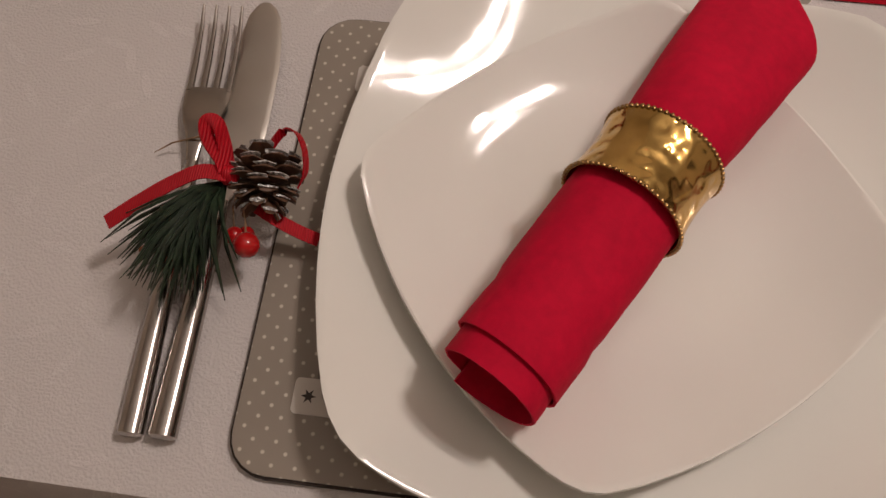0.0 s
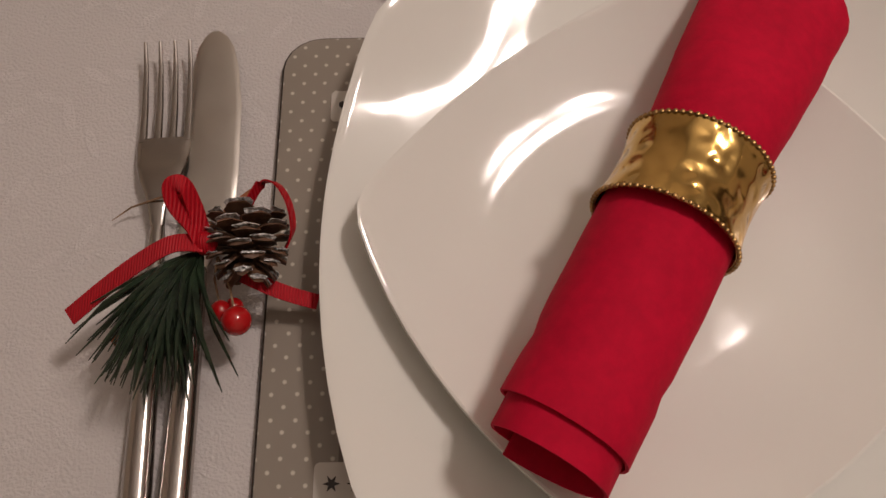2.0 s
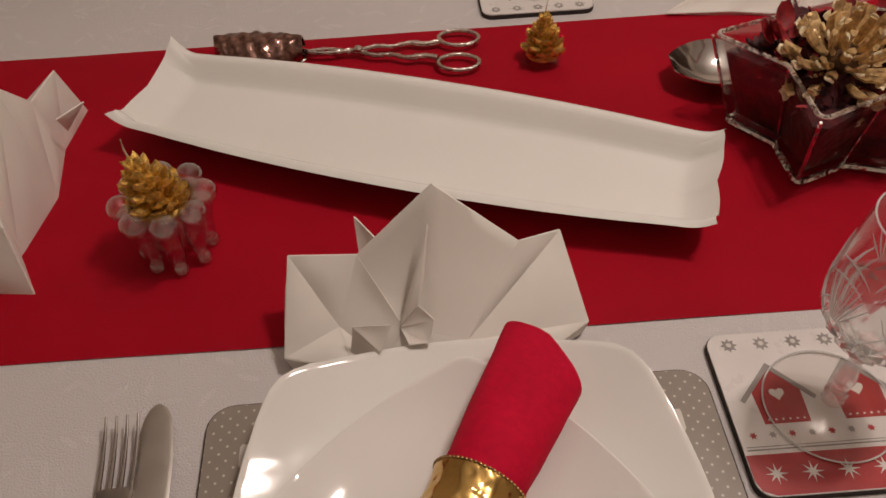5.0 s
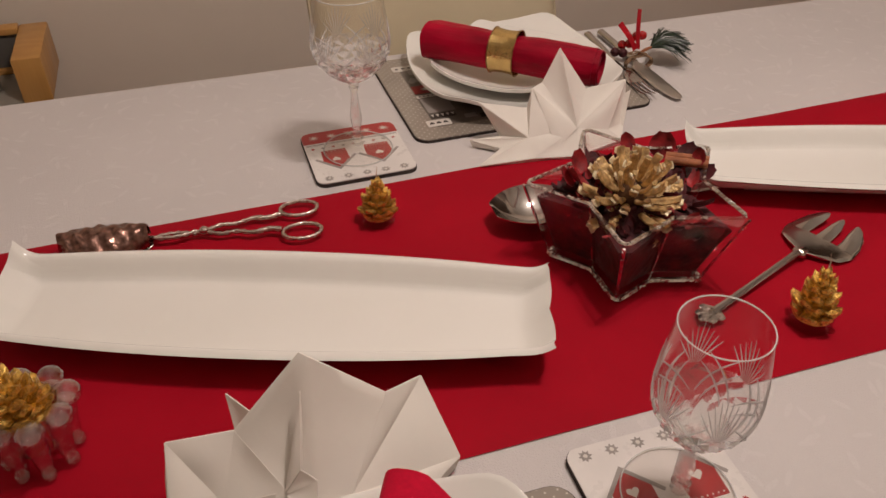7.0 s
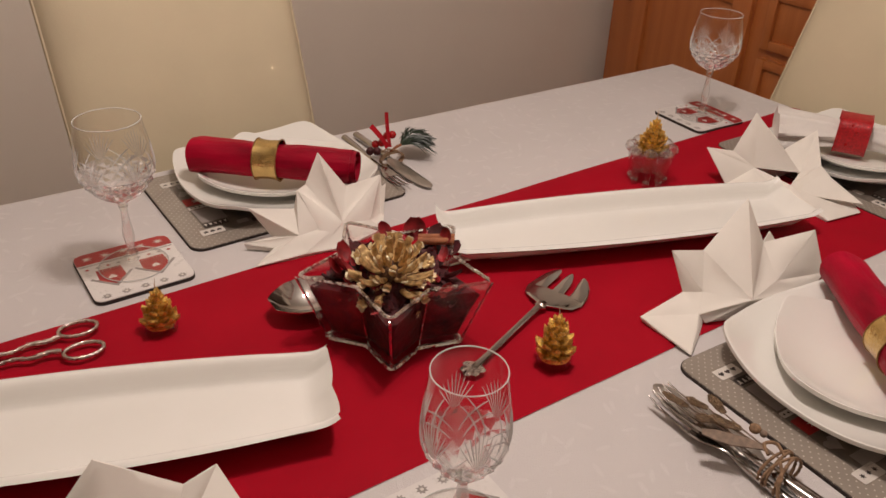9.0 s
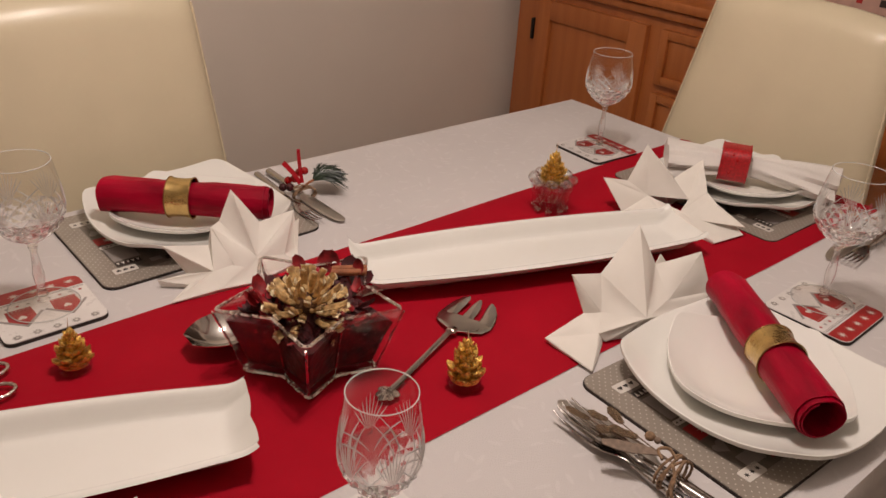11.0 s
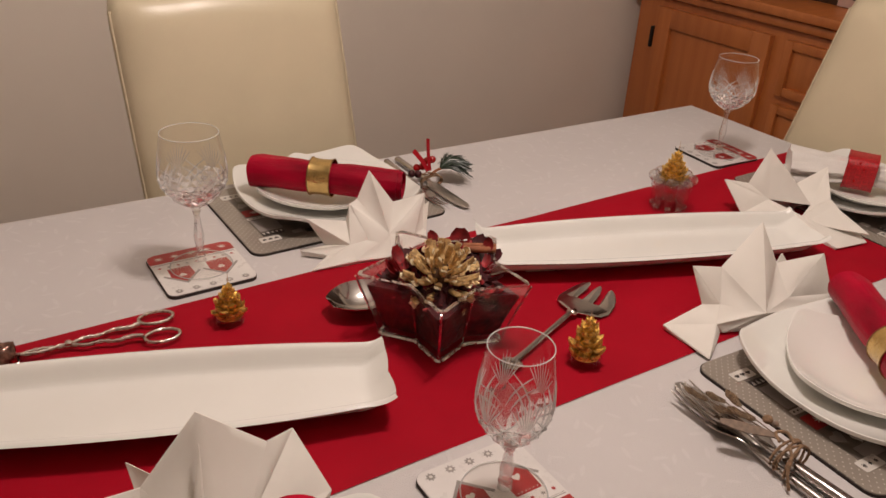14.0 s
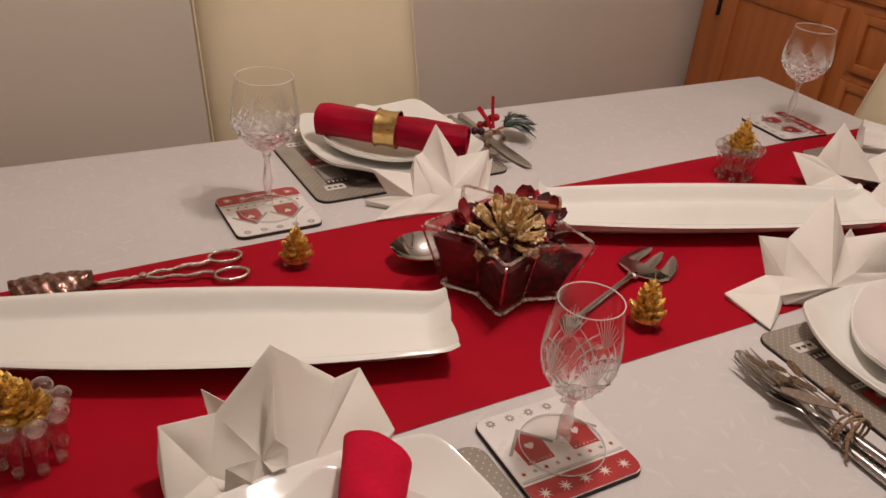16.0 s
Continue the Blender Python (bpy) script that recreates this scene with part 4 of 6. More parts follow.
def wine_glass(m, label, R, H0, HT):
    """Cut crystal wine glass: thin bowl, faceted stem with knops, round foot, fan cuts round the bowl."""
    ob = thing("wine_glass", m, label, "wine glass", "wine glasses")

    def bowl_r(z):
        v = max(0.0, min(1.0, (z - H0) / (HT - H0)))
        body = R * math.sin(min(1.0, v / 0.46) * math.pi / 2) ** 0.62
        return body if v < 0.46 else R - 0.17 * R * ((v - 0.46) / 0.54) ** 1.6

    zs = [H0 + 0.0008 + (HT - H0 - 0.0008) * k / 26 for k in range(27)]
    part("bowl", lathe([(bowl_r(z), z) for z in zs], 56), M_THIN, ob, "thin clear glass bowl")
    part("lip", tube([(bowl_r(HT) * math.cos(a), bowl_r(HT) * math.sin(a), HT) for a in (2 * math.pi * k / 56 for k in range(56))], 0.0005, 6, None, 1, True), M_CUT, ob)
    part("bowl_base", lathe([(0, H0 + 0.006), (0.010, H0 + 0.008), (0.0175, H0 + 0.016), (0.0185, H0 + 0.0148), (0.0115, H0 + 0.0035), (0.0055, H0 - 0.002), (0.0052, H0 - 0.006), (0, H0 - 0.006)], 24), M_GLASS, ob)
    k = H0 / 0.078
    stem = [(0, 0.0068), (0.0065, 0.007), (0.0048, 0.010), (0.0068, 0.014), (0.0046, 0.018), (0.0040, 0.022 * k), (0.0058, 0.034 * k), (0.0062, 0.040 * k), (0.0046, 0.052 * k), (0.0034, 0.066 * k), (0.0048, H0 - 0.006), (0, H0 - 0.006)]
    part("stem", lathe(stem, 8), M_GLASS, ob, "faceted crystal stem", )
    part("foot", lathe([(0, 0.0), (0.036, 0.0), (0.0365, 0.001), (0.036, 0.0022), (0.020, 0.0040), (0.0085, 0.0072), (0, 0.0078)], 48), M_FOOT, ob)
    # Thin pale ring added as the highlight round the foot.
    part("foot_edge_glint", tube([(0.0362 * math.cos(a), 0.0362 * math.sin(a), 0.0012) for a in (2 * math.pi * k / 48 for k in range(48))], 0.0006, 6, None, 1, True), M_CUT, ob)
    bm = B()

    def cut(a0, z0, a1, z1, w):
        pts = []
        for k in range(7):
            t = k / 6
            a, z = a0 + (a1 - a0) * t, z0 + (z1 - z0) * t
            r = bowl_r(z) + 0.00015
            pts.append((r * math.cos(a), r * math.sin(a), z))
        tube(pts, [w * 0.95 * (0.25 + math.sin(math.pi * (0.06 + 0.88 * k / 6))) for k in range(7)], 4, bm, 0.8)

    fans = 6
    for f in range(fans):
        a = 2 * math.pi * f / fans
        for k in range(-4, 5):
            cut(a + k * 0.018, H0 + 0.38 * (HT - H0), a + k * 0.105, H0 + 0.75 * (HT - H0) - abs(k) * 0.0035, 0.00052)
        b = a + math.pi / fans
        for s in (-1, 1):
            cut(b - s * 0.46, H0 + 0.20 * (HT - H0), b + s * 0.30, H0 + 0.49 * (HT - H0), 0.0008)
            cut(b - s * 0.30, H0 + 0.16 * (HT - H0), b + s * 0.42, H0 + 0.40 * (HT - H0), 0.0008)
    facet = B()

    def bevelled(i, j):
        z = H0 + 0.003 + 0.032 * i / 6
        q, a = bowl_r(z) + (0.0018 if (i + j) % 2 else -0.0004), 2 * math.pi * j / 26
        return (q * math.cos(a), q * math.sin(a), z)

    grid(facet, bevelled, 6, 26, False, True)
    bmesh.ops.triangulate(facet, faces=facet.faces)
    part("diamond_cut", facet, M_SPARK, ob, "band of small diamond cuts", 4)
    part("cut_pattern", bm, M_CUT, ob, "fan-shaped cuts in the glass", sharp=20)
    return ob


GZ = TOP + CT + 0.0003
GOBLET = "clear cut-crystal wine goblet standing empty on a coaster"
wine_glass(pose(0.385, 0.268, GZ, 0, 0, 10), "clear cut-crystal tulip wine glass standing empty on a coaster", 0.0305, 0.054, 0.146)
glass = wine_glass(pose(0.286, 0.750, GZ, 0, 0, 40), GOBLET, 0.0385, 0.078, 0.168)
copy_thing(glass, pose(1.203, 0.749, GZ, 0, 0, 75))
copy_thing(glass, pose(1.036, 0.250, GZ, 0, 0, 25))

# ---- serving trays ----


def tray_mesh(half_len, half_mid, half_end, h=0.0285, t=0.005):
    """Long porcelain tray: bowed long walls, ends that turn up into horns."""
    bm = B()
    nu, nv = 80, 44

    def end(p, u):
        """How far the end's edge stands out: a swelling by the raised ear, a hollow, then a sharp corner."""
        return (-0.0030 if u > 0 else -0.0022) * math.sin(math.pi * p * 0.95) - 0.002 * max(0, -p - 0.8) / 0.2 + (0.003 if u > 0 else 0.006) * (max(0, p - 0.85) / 0.15) ** 1.5

    def at(i, j, under):
        u, v = -1 + 2 * i / nu, -1 + 2 * j / nv
        u, v = math.copysign(abs(u) ** 0.8, u), math.copysign(1 - (1 - abs(v)) ** 1.2, v)
        w = half_end + (half_mid - half_end) * (1 - abs(u) ** 2.2)
        e, p = abs(u), v * (1 if u > 0 else -1)
        q = max(0.0, min(1.0, (abs(v) - 0.62) / 0.27))
        side = (h - 0.008) * (0.25 * abs(v) ** 6 + 0.75 * q * q * (3 - 2 * q)) - 0.0042 * max(0, (abs(v) - 0.87) / 0.13) ** 2     # wall that rolls over into a lip
        turn = max(0, (e - 0.895) / 0.105) ** 1.5 * (0.0165 + (0.012 if u < 0 else 0.001) * max(0, -p) ** 2.5 + 0.003 * max(0, p) ** 3)
        z = t + 0.006 + (max(0.0, side) ** 2.4 + turn ** 2.4) ** (1 / 2.4)
        y = v * w * (1 + 0.03 * max(0, (e - 0.85) / 0.15) * abs(v) ** 3)
        x = u * half_len + math.copysign(e ** 10 * end(p, u), u)
        if under:
            z, y, x = max(0.0, z - t * (1.0 - 0.35 * abs(v) ** 4) - (0.006 if abs(v) < 0.5 and e < 0.8 else 0.0)), y * 0.945, x * 0.985
        return (x, y, z)

    up = grid(bm, lambda i, j: at(i, j, False), nu, nv)
    dn = grid(bm, lambda i, j: at(i, j, True), nu, nv)
    rim = [(i, 0) for i in range(nu)] + [(nu, j) for j in range(nv)] + [(nu - k, nv) for k in range(nu)] + [(0, nv - k) for k in range(nv)]
    for (a, b), (c, d) in zip(rim, rim[1:] + rim[:1]):
        bm.faces.new((up[a][b], up[c][d], dn[c][d], dn[a][b]))
    bmesh.ops.bevel(bm, geom=[e for e in bm.edges if len(e.link_faces) == 2 and e.calc_face_angle(0) > 1.0], offset=0.0007, segments=3, affect="EDGES", profile=0.5)
    return bm


tray = solo("serving_tray", tray_mesh(0.218, 0.063, 0.047), M_PORC, pose(0.160, 0.505, RTOP + 0.0008, 0, 0, -20.0),
            "long white porcelain serving tray with turned-up ends on the red runner", "serving tray", "long white trays", sharp=80)
copy_thing(tray, pose(0.812, 0.525, RTOP + 0.0008, 0, 0, -19) @ Matrix.Diagonal((1.06, 1, 1, 1)))

# ---- star dish with potpourri ----
SD = Vector((0.472, 0.505, RTOP))


def star_ring(R, r, z, turn=math.pi / 2 + 0.035, blunt=0.10):
    """Star outline with blunt tips, 20 points."""
    pts = []
    for k in range(5):
        a = turn + 2 * math.pi * k / 5
        tip, l, rr = Vector((R * math.cos(a), R * math.sin(a), z)), a - math.pi / 5, a + math.pi / 5
        inl, inr = Vector((r * math.cos(l), r * math.sin(l), z)), Vector((r * math.cos(rr), r * math.sin(rr), z))
        pts += [inl, tip + (inl - tip) * blunt, tip + (inr - tip) * blunt * 0.5 + (inl - tip) * blunt * 0.5 + (tip - Vector((0, 0, z))).normalized() * 0.001, tip + (inr - tip) * blunt]
    return pts


def star_dish():
    bm = B()
    rings = [star_ring(0.070, 0.0425, 0.0), star_ring(0.073, 0.0445, 0.003), star_ring(0.095, 0.056, 0.072), star_ring(0.0965, 0.057, 0.0765), star_ring(0.0940, 0.0555, 0.078),
             star_ring(0.0915, 0.0535, 0.0765), star_ring(0.0900, 0.052, 0.072), star_ring(0.067, 0.0395, 0.011), star_ring(0.063, 0.0365, 0.009)]
    vs = [[bm.verts.new(p) for p in ring] for ring in rings]
    n = len(vs[0])
    for a, b in zip(vs, vs[1:]):
        for k in range(n):
            bm.faces.new((a[k], a[(k + 1) % n], b[(k + 1) % n], b[k]))
    bm.faces.new(vs[0][::-1]), bm.faces.new(vs[-1])
    return bm


dish = thing("star_dish", Matrix.Translation(SD), "clear glass star-shaped dish filled with potpourri on the runner", "dish")
part("bowl", star_dish(), M_DISH, dish, "", 24)
# Tubes along rim, base and corners carry the painted glints of the glass.
part("rim", tube([(x, y, 0.0775) for x, y, _ in star_ring(0.0940, 0.0555, 0)], 0.0020, 6, None, 0.8, True), M_EDGE, dish, "thick polished glass rim", 20)
part("foot_rim", tube([(x, y, 0.004) for x, y, _ in star_ring(0.070, 0.0425, 0)], 0.0028, 6, None, 0.9, True), M_EDGE, dish, "thick glass base edge", 20)
for k in range(5):
    for a, r0, r1, w in ((math.pi / 2 + 0.035 + 2 * math.pi * k / 5, 0.067, 0.0945, 0.0009), (math.pi / 2 + 0.035 + math.pi * (2 * k + 1) / 5, 0.0405, 0.0555, 0.0006)):
        part("edge", tube([(r0 * math.cos(a), r0 * math.sin(a), 0.003), (r1 * math.cos(a), r1 * math.sin(a), 0.076)], w * 1.4, 4), M_EDGE, dish, "", 20)


def petal(bm, m, w, l, curl, seed):
    rows = []
    for i in range(5):
        s = i / 4
        ww = w * math.sin(math.pi * (0.12 + 0.8 * s)) ** 0.7
        rows.append([bm.verts.new(m @ Vector((ww * q, l * s, curl * l * (s * s + 0.5 * q * q) + 0.0008 * noise.noise(Vector((s * 4, q * 3, seed)))))) for q in (-1, -0.4, 0.4, 1)])
    for a, b in zip(rows, rows[1:]):
        for k in range(3):
            bm.faces.new((a[k], a[k + 1], b[k + 1], b[k]))


def potpourri():
    """Loose dried petals that fill the star dish, dark below and brighter on top."""
    rng = random.Random(21)
    dark, red = B(), B()
    # the packed heap in the dish
    heap = B()
    rings = [star_ring(0.0655, 0.0385, 0.0115), star_ring(0.0775, 0.0450, 0.042), star_ring(0.0850, 0.0490, 0.063)]
    vs = [[heap.verts.new(p + Vector((rng.uniform(-.002, .002), rng.uniform(-.002, .002), rng.uniform(-.003, .003) if k else 0))) for p in ring] for k, ring in enumerate(rings)]
    n = len(vs[0])
    for a, b in zip(vs, vs[1:]):
        for k in range(n):
            heap.faces.new((a[k], a[(k + 1) % n], b[(k + 1) % n], b[k]))
    heap.faces.new(vs[0][::-1]), heap.faces.new(vs[-1])
    ob = tagged(part("potpourri", heap, M_HEAP, None, "", 20), "dark red dried petals and bark heaped in a glass dish", "potpourri", "", "stuff")
    ob.matrix_basis = Matrix.Translation(SD)
    for k in range(420):
        a, q = rng.uniform(0, 2 * math.pi), rng.random() ** 0.5
        tip = abs(((a - math.pi / 2) / (2 * math.pi / 5)) % 1 - 0.5) * 2
        r = q * (0.044 + 0.034 * max(0, tip - 0.3))
        z = 0.060 + 0.012 * (1 - q) + rng.uniform(-0.004, 0.006)
        m = Matrix.Translation((r * math.cos(a), r * math.sin(a), z)) @ Euler((rng.uniform(-0.9, 0.9), rng.uniform(-0.9, 0.9), rng.uniform(0, 6.28))).to_matrix().to_4x4()
        petal(dark if k % 3 else red, m, rng.uniform(0.003, 0.007), rng.uniform(0.008, 0.018), rng.uniform(-0.4, 0.6), k)
    part("dark_petals", dark, M_DARKPETAL, ob), part("red_petals", red, M_PETAL, ob)
    # large petals that stick out round the cone
    for x, y, z, rx, ry, rz, w, l, mt in ((-0.046, 0.020, 0.074, 40, 0, 100, 0.010, 0.020, M_PETAL), (-0.052, 0.014, 0.073, 30, 10, 50, 0.009, 0.020, M_PETAL), (-0.036, 0.030, 0.074, 35, 0, 10, 0.009, 0.022, M_PETAL), (0.060, 0.008, 0.076, 50, 0, -80, 0.009, 0.018, M_PETAL), (-0.040, 0.010, 0.072, 25, 10, 60, 0.009, 0.020, M_PETAL), (-0.048, 0.000, 0.070, 15, -20, 120, 0.008, 0.018, M_PETAL), (-0.038, -0.012, 0.071, 10, 25, 160, 0.007, 0.016, M_PETAL),
                                          (0.046, 0.040, 0.068, 50, 0, -30, 0.014, 0.026, M_PETAL), (0.056, 0.026, 0.073, 20, 20, -70, 0.010, 0.020, M_DARKPETAL), (0.022, 0.050, 0.074, 40, -20, 20, 0.009, 0.020, M_PETAL),
                                          (0.056, 0.000, 0.070, 12, 15, -100, 0.010, 0.020, M_DARKPETAL), (0.044, -0.014, 0.071, 15, -25, -60, 0.007, 0.018, M_PETAL), (0.004, -0.050, 0.068, 8, 5, 180, 0.006, 0.014, M_PETAL)):
        bm = B()
        petal(bm, pose(x, y, z, rx, ry, rz), w * 0.85, l * 0.85, 0.35, x * 900)
        part("large_petal", bm, mt, ob)
    return ob


potpourri()


def scale_mesh(bm, m, w, l, thick, curl, tip=0.72, crinkle=0.0, seed=0):
    """One woody cone scale: narrow root, broad rounded tip, thickened and curled."""
    up, dn = [], []
    for i in range(5):
        s = i / 4
        ww = w * (0.30 + 0.70 * math.sin(math.pi * min(1, 0.10 + 0.62 * s)) ** 1.0) * (tip if i == 4 else 1)
        z = curl * l * s * s
        jag = [crinkle * Vector((noise.noise(Vector((s * 5, q * 2, seed))), noise.noise(Vector((s * 5, q * 2, seed + 40))), 1.3 * noise.noise(Vector((s * 5, q * 2, seed + 80))))) * (0.3 + s) for q in (-1, 0, 1)]
        up.append([bm.verts.new(m @ (Vector((ww * q, l * s, z + thick * (1 - abs(q)) + 0.12 * w * q * q)) + jag[int(q) + 1])) for q in (-1, 0, 1)])
        dn.append([bm.verts.new(m @ (Vector((ww * q, l * s * 0.99, z - thick + 0.12 * w * q * q)) + jag[int(q) + 1])) for q in (-1, 0, 1)])
    for d in (up, dn):
        for a, b in zip(d, d[1:]):
            for k in range(2):
                bm.faces.new((a[k], a[k + 1], b[k + 1], b[k]))
    for a, b, c, e in zip(up, up[1:], dn, dn[1:]):
        bm.faces.new((a[0], b[0], e[0], c[0])), bm.faces.new((a[2], b[2], e[2], c[2]))
    for k in range(2):
        bm.faces.new((up[4][k], up[4][k + 1], dn[4][k + 1], dn[4][k]))


def pine_cone(name, m, label, material, radius, height, count, open_, tip_mat=None, parent=None, scale_w=0.36, crinkle=0.0, core=None):
    """Scales on a spiral round a core; open_: how far they stand away, in degrees, at base and top."""
    ob = part(name, ball(radius * 0.30, (0, 0, height * 0.50), 10, 8, None, (1, 1, height / radius * 1.3)), core or material, parent, label if parent else "")
    ob.matrix_basis = m
    if not parent:
        tagged(ob, label, "pine cone")
    tips = B()
    for k in range(count):
        s = (k + 0.5) / count
        a = k * 2.39996
        rr = radius * 0.30 * math.sin(math.pi * (0.15 + 0.75 * s))
        z = height * (0.04 + 0.86 * s)
        tilt = open_[0] + (open_[1] - open_[0]) * s + (14 * noise.noise(Vector((k * 1.7, 3, 0))) if crinkle else 0)
        a += 0.35 * noise.noise(Vector((k * 2.3, 7, 0))) if crinkle else 0
        l = radius * ((0.94 - 0.30 * s) if crinkle else (0.78 - 0.42 * s)) * (0.9 + 0.2 * noise.noise(Vector((k, 0, 0))))
        mm = Matrix.Rotation(a, 4, "Z") @ Matrix.Translation((0, rr, z)) @ Matrix.Rotation(radians(tilt), 4, "X")
        bm = B()
        scale_mesh(bm, mm, radius * scale_w * (1.05 - 0.45 * s), l, radius * 0.045, 0.30, 0.95 if crinkle > 0.001 else 0.66, crinkle, k * 3.1)
        part("scale", bm, material, ob, "", 18 if crinkle else 35)
        if tip_mat:
            scale_mesh(tips, mm @ Matrix.Translation((0, l * (0.80 if crinkle > 0.001 or not crinkle else 0.69), radius * (0.072 if crinkle else 0.062))), radius * scale_w * (0.95 if crinkle else 0.62) * (1.05 - 0.45 * s), l * (0.24 if crinkle > 0.001 else 0.34), radius * 0.02, 0.1, 0.9 if crinkle else 0.72, crinkle * 1.3, k * 3.1)
    if tip_mat:
        tagged(part("frosting", tips, tip_mat, ob, "pale gold crinkled tips" if crinkle > 0.001 else "silver frosted scale tips", 18), kind="stuff")
    return ob


pine_cone("pine_cone", Matrix.Translation(SD + Vector((-0.013, -0.010, 0.062))) @ pose(0, 0, 0, 24, -4, 0), "gold-sprayed open pine cone resting on the potpourri", M_GOLDCONE, 0.0405, 0.036, 42, (-20, 66), M_GOLDTIP, None, 0.118, 0.0011, M_CONE)
cin = B()
for dy, dz in ((0, 0), (0.006, 0.001)):
    pts = [(-0.016, dy, dz), (0.020, dy, dz)]
    prof = [(0.0036 * math.cos(a), 0.0036 * math.sin(a)) for a in (0.5 + 5.2 * k / 14 for k in range(15))]
    rows = [[cin.verts.new((x, y + py * 1.0, z + pz)) for py, pz in prof] + [cin.verts.new((x, y + py * 0.72, z + pz * 0.72)) for py, pz in prof[::-1]] for x, y, z in pts]
    for k in range(30):
        cin.faces.new((rows[0][k], rows[0][(k + 1) % 30], rows[1][(k + 1) % 30], rows[1][k]))
    for row in rows:
        for k in range(14):
            cin.faces.new((row[k], row[k + 1], row[28 - k], row[29 - k]))
solo("cinnamon_stick", cin, M_CINNAMON, Matrix.Translation(SD + Vector((0.053, 0.015, 0.0775))) @ pose(0, 0, 0, 0, -4, -38), "rolled brown cinnamon bark stick lying on the potpourri", "cinnamon stick")

# ---- chairs ----


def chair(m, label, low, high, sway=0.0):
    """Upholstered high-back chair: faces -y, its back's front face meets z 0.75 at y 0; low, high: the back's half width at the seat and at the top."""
    ob = thing("dining_chair", m, label, "chair", "cream leather dining chairs")
    W, top, lean = low, 1.000, 0.17
    bm = B()
    nu, nv = 26, 26

    def at(i, j, back):
        u, v = -1 + 2 * i / nu, j / nv
        z = 0.46 + (top - 0.46) * v
        round_top = max(0, (v - 0.93) / 0.07)
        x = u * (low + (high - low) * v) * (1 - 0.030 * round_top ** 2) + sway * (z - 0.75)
        edge = max(abs(u) ** 10, round_top ** 2)
        y = (z - 0.75) * lean + (0.055 - 0.022 * edge if back else 0.022 * edge) - (0 if back else 0.010 * math.sin(math.pi * v) * (1 - u * u))
        z += 0.012 * (1 - u * u) * v - 0.004 * abs(u) ** 12 * v
        return (x, y, z + 0.0012 * noise.noise(Vector((u * 3, v * 5, 2))))

    f = grid(bm, lambda i, j: at(i, j, False), nu, nv)
    b = grid(bm, lambda i, j: at(i, j, True), nu, nv)
    rim = [(i, 0) for i in range(nu)] + [(nu, j) for j in range(nv)] + [(nu - k, nv) for k in range(nu)] + [(0, nv - k) for k in range(nv)]
    for (p, q), (r, s) in zip(rim, rim[1:] + rim[:1]):
        bm.faces.new((f[p][q], f[r][s], b[r][s], b[p][q]))
    back = part("backrest", bm, M_LEATHER, ob, "cream leather padded back", sharp=60)
    for s in (-1, 1):
        pts = []
        for k in range(15):
            z = 0.47 + (top - 0.49) * k / 14
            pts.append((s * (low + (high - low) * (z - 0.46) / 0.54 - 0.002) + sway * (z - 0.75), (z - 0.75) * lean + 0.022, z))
        part("piping", tube(pts, 0.0025, 6), M_PIPING, back)
    seat = B()
    box((-W, -0.43, 0.40), (W, 0.0, 0.485), 0.022, seat)
    part("seat", seat, M_LEATHER, ob)
    for sx in (-1, 1):
        for y in (-0.40, -0.03):
            part("leg", box((sx * (W - 0.03) - 0.02, y - 0.02, 0), (sx * (W - 0.03) + 0.02, y + 0.02, 0.405), 0.003), M_DARKWOOD, ob)
    return ob


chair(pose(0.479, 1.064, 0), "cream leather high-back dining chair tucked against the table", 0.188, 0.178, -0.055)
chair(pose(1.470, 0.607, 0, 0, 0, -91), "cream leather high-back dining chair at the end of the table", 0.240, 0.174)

# ---- pine dresser ----
DX = 1.90
dresser = thing("dresser", pose(DX, 0.963, -0.04), "honey-coloured pine dresser with panelled doors against the wall", "dresser")


def panel_front(y0, y1, z0, z1, stile, name, hinge=None):
    """A framed front on the dresser's face: stiles, rails and a sunk panel with a bevelled edge."""
    y0, y1 = y0 - 0.95, y1 - 0.95
    bm = B()
    box((-0.020, y0, z0), (0.0, y0 + stile, z1), 0.002, bm), box((-0.020, y1 - stile, z0), (0.0, y1, z1), 0.002, bm)
    box((-0.0195, y0 + stile, z1 - stile), (0.0, y1 - stile, z1), 0.002, bm), box((-0.0195, y0 + stile, z0), (0.0, y1 - stile, z0 + stile), 0.002, bm)
    d = part(name, bm, M_PINE, dresser)
    part("panel", box((-0.011, y0 + stile - 0.001, z0 + stile - 0.001), (0.0, y1 - stile + 0.001, z1 - stile + 0.001), 0.005), M_PINE, d)
    return d


part("body", box((0.0, 0.30 - 0.95, 0.07), (0.42, 1.645 - 0.95, 0.875), 0.003), M_PINE, dresser)
part("plinth", box((0.01, 0.32 - 0.95, 0.04), (0.41, 1.625 - 0.95, 0.075), 0.003), M_PINE, dresser)
part("worktop", box((-0.035, 0.28 - 0.95, 0.905), (0.43, 1.665 - 0.95, 0.93), 0.006), M_PINE, dresser)
part("moulding", box((-0.020, 0.29 - 0.95, 0.878), (0.425, 1.655 - 0.95, 0.903), 0.008), M_PINE, dresser)
d = panel_front(1.165, 1.556, 0.09, 0.854, 0.055, "door")
for z in (0.764, 0.20):
    part("hinge", box((-0.024, 1.558 - 0.95, z - 0.03), (0.0, 1.568 - 0.95, z + 0.03), 0.002), M_IRON, d)
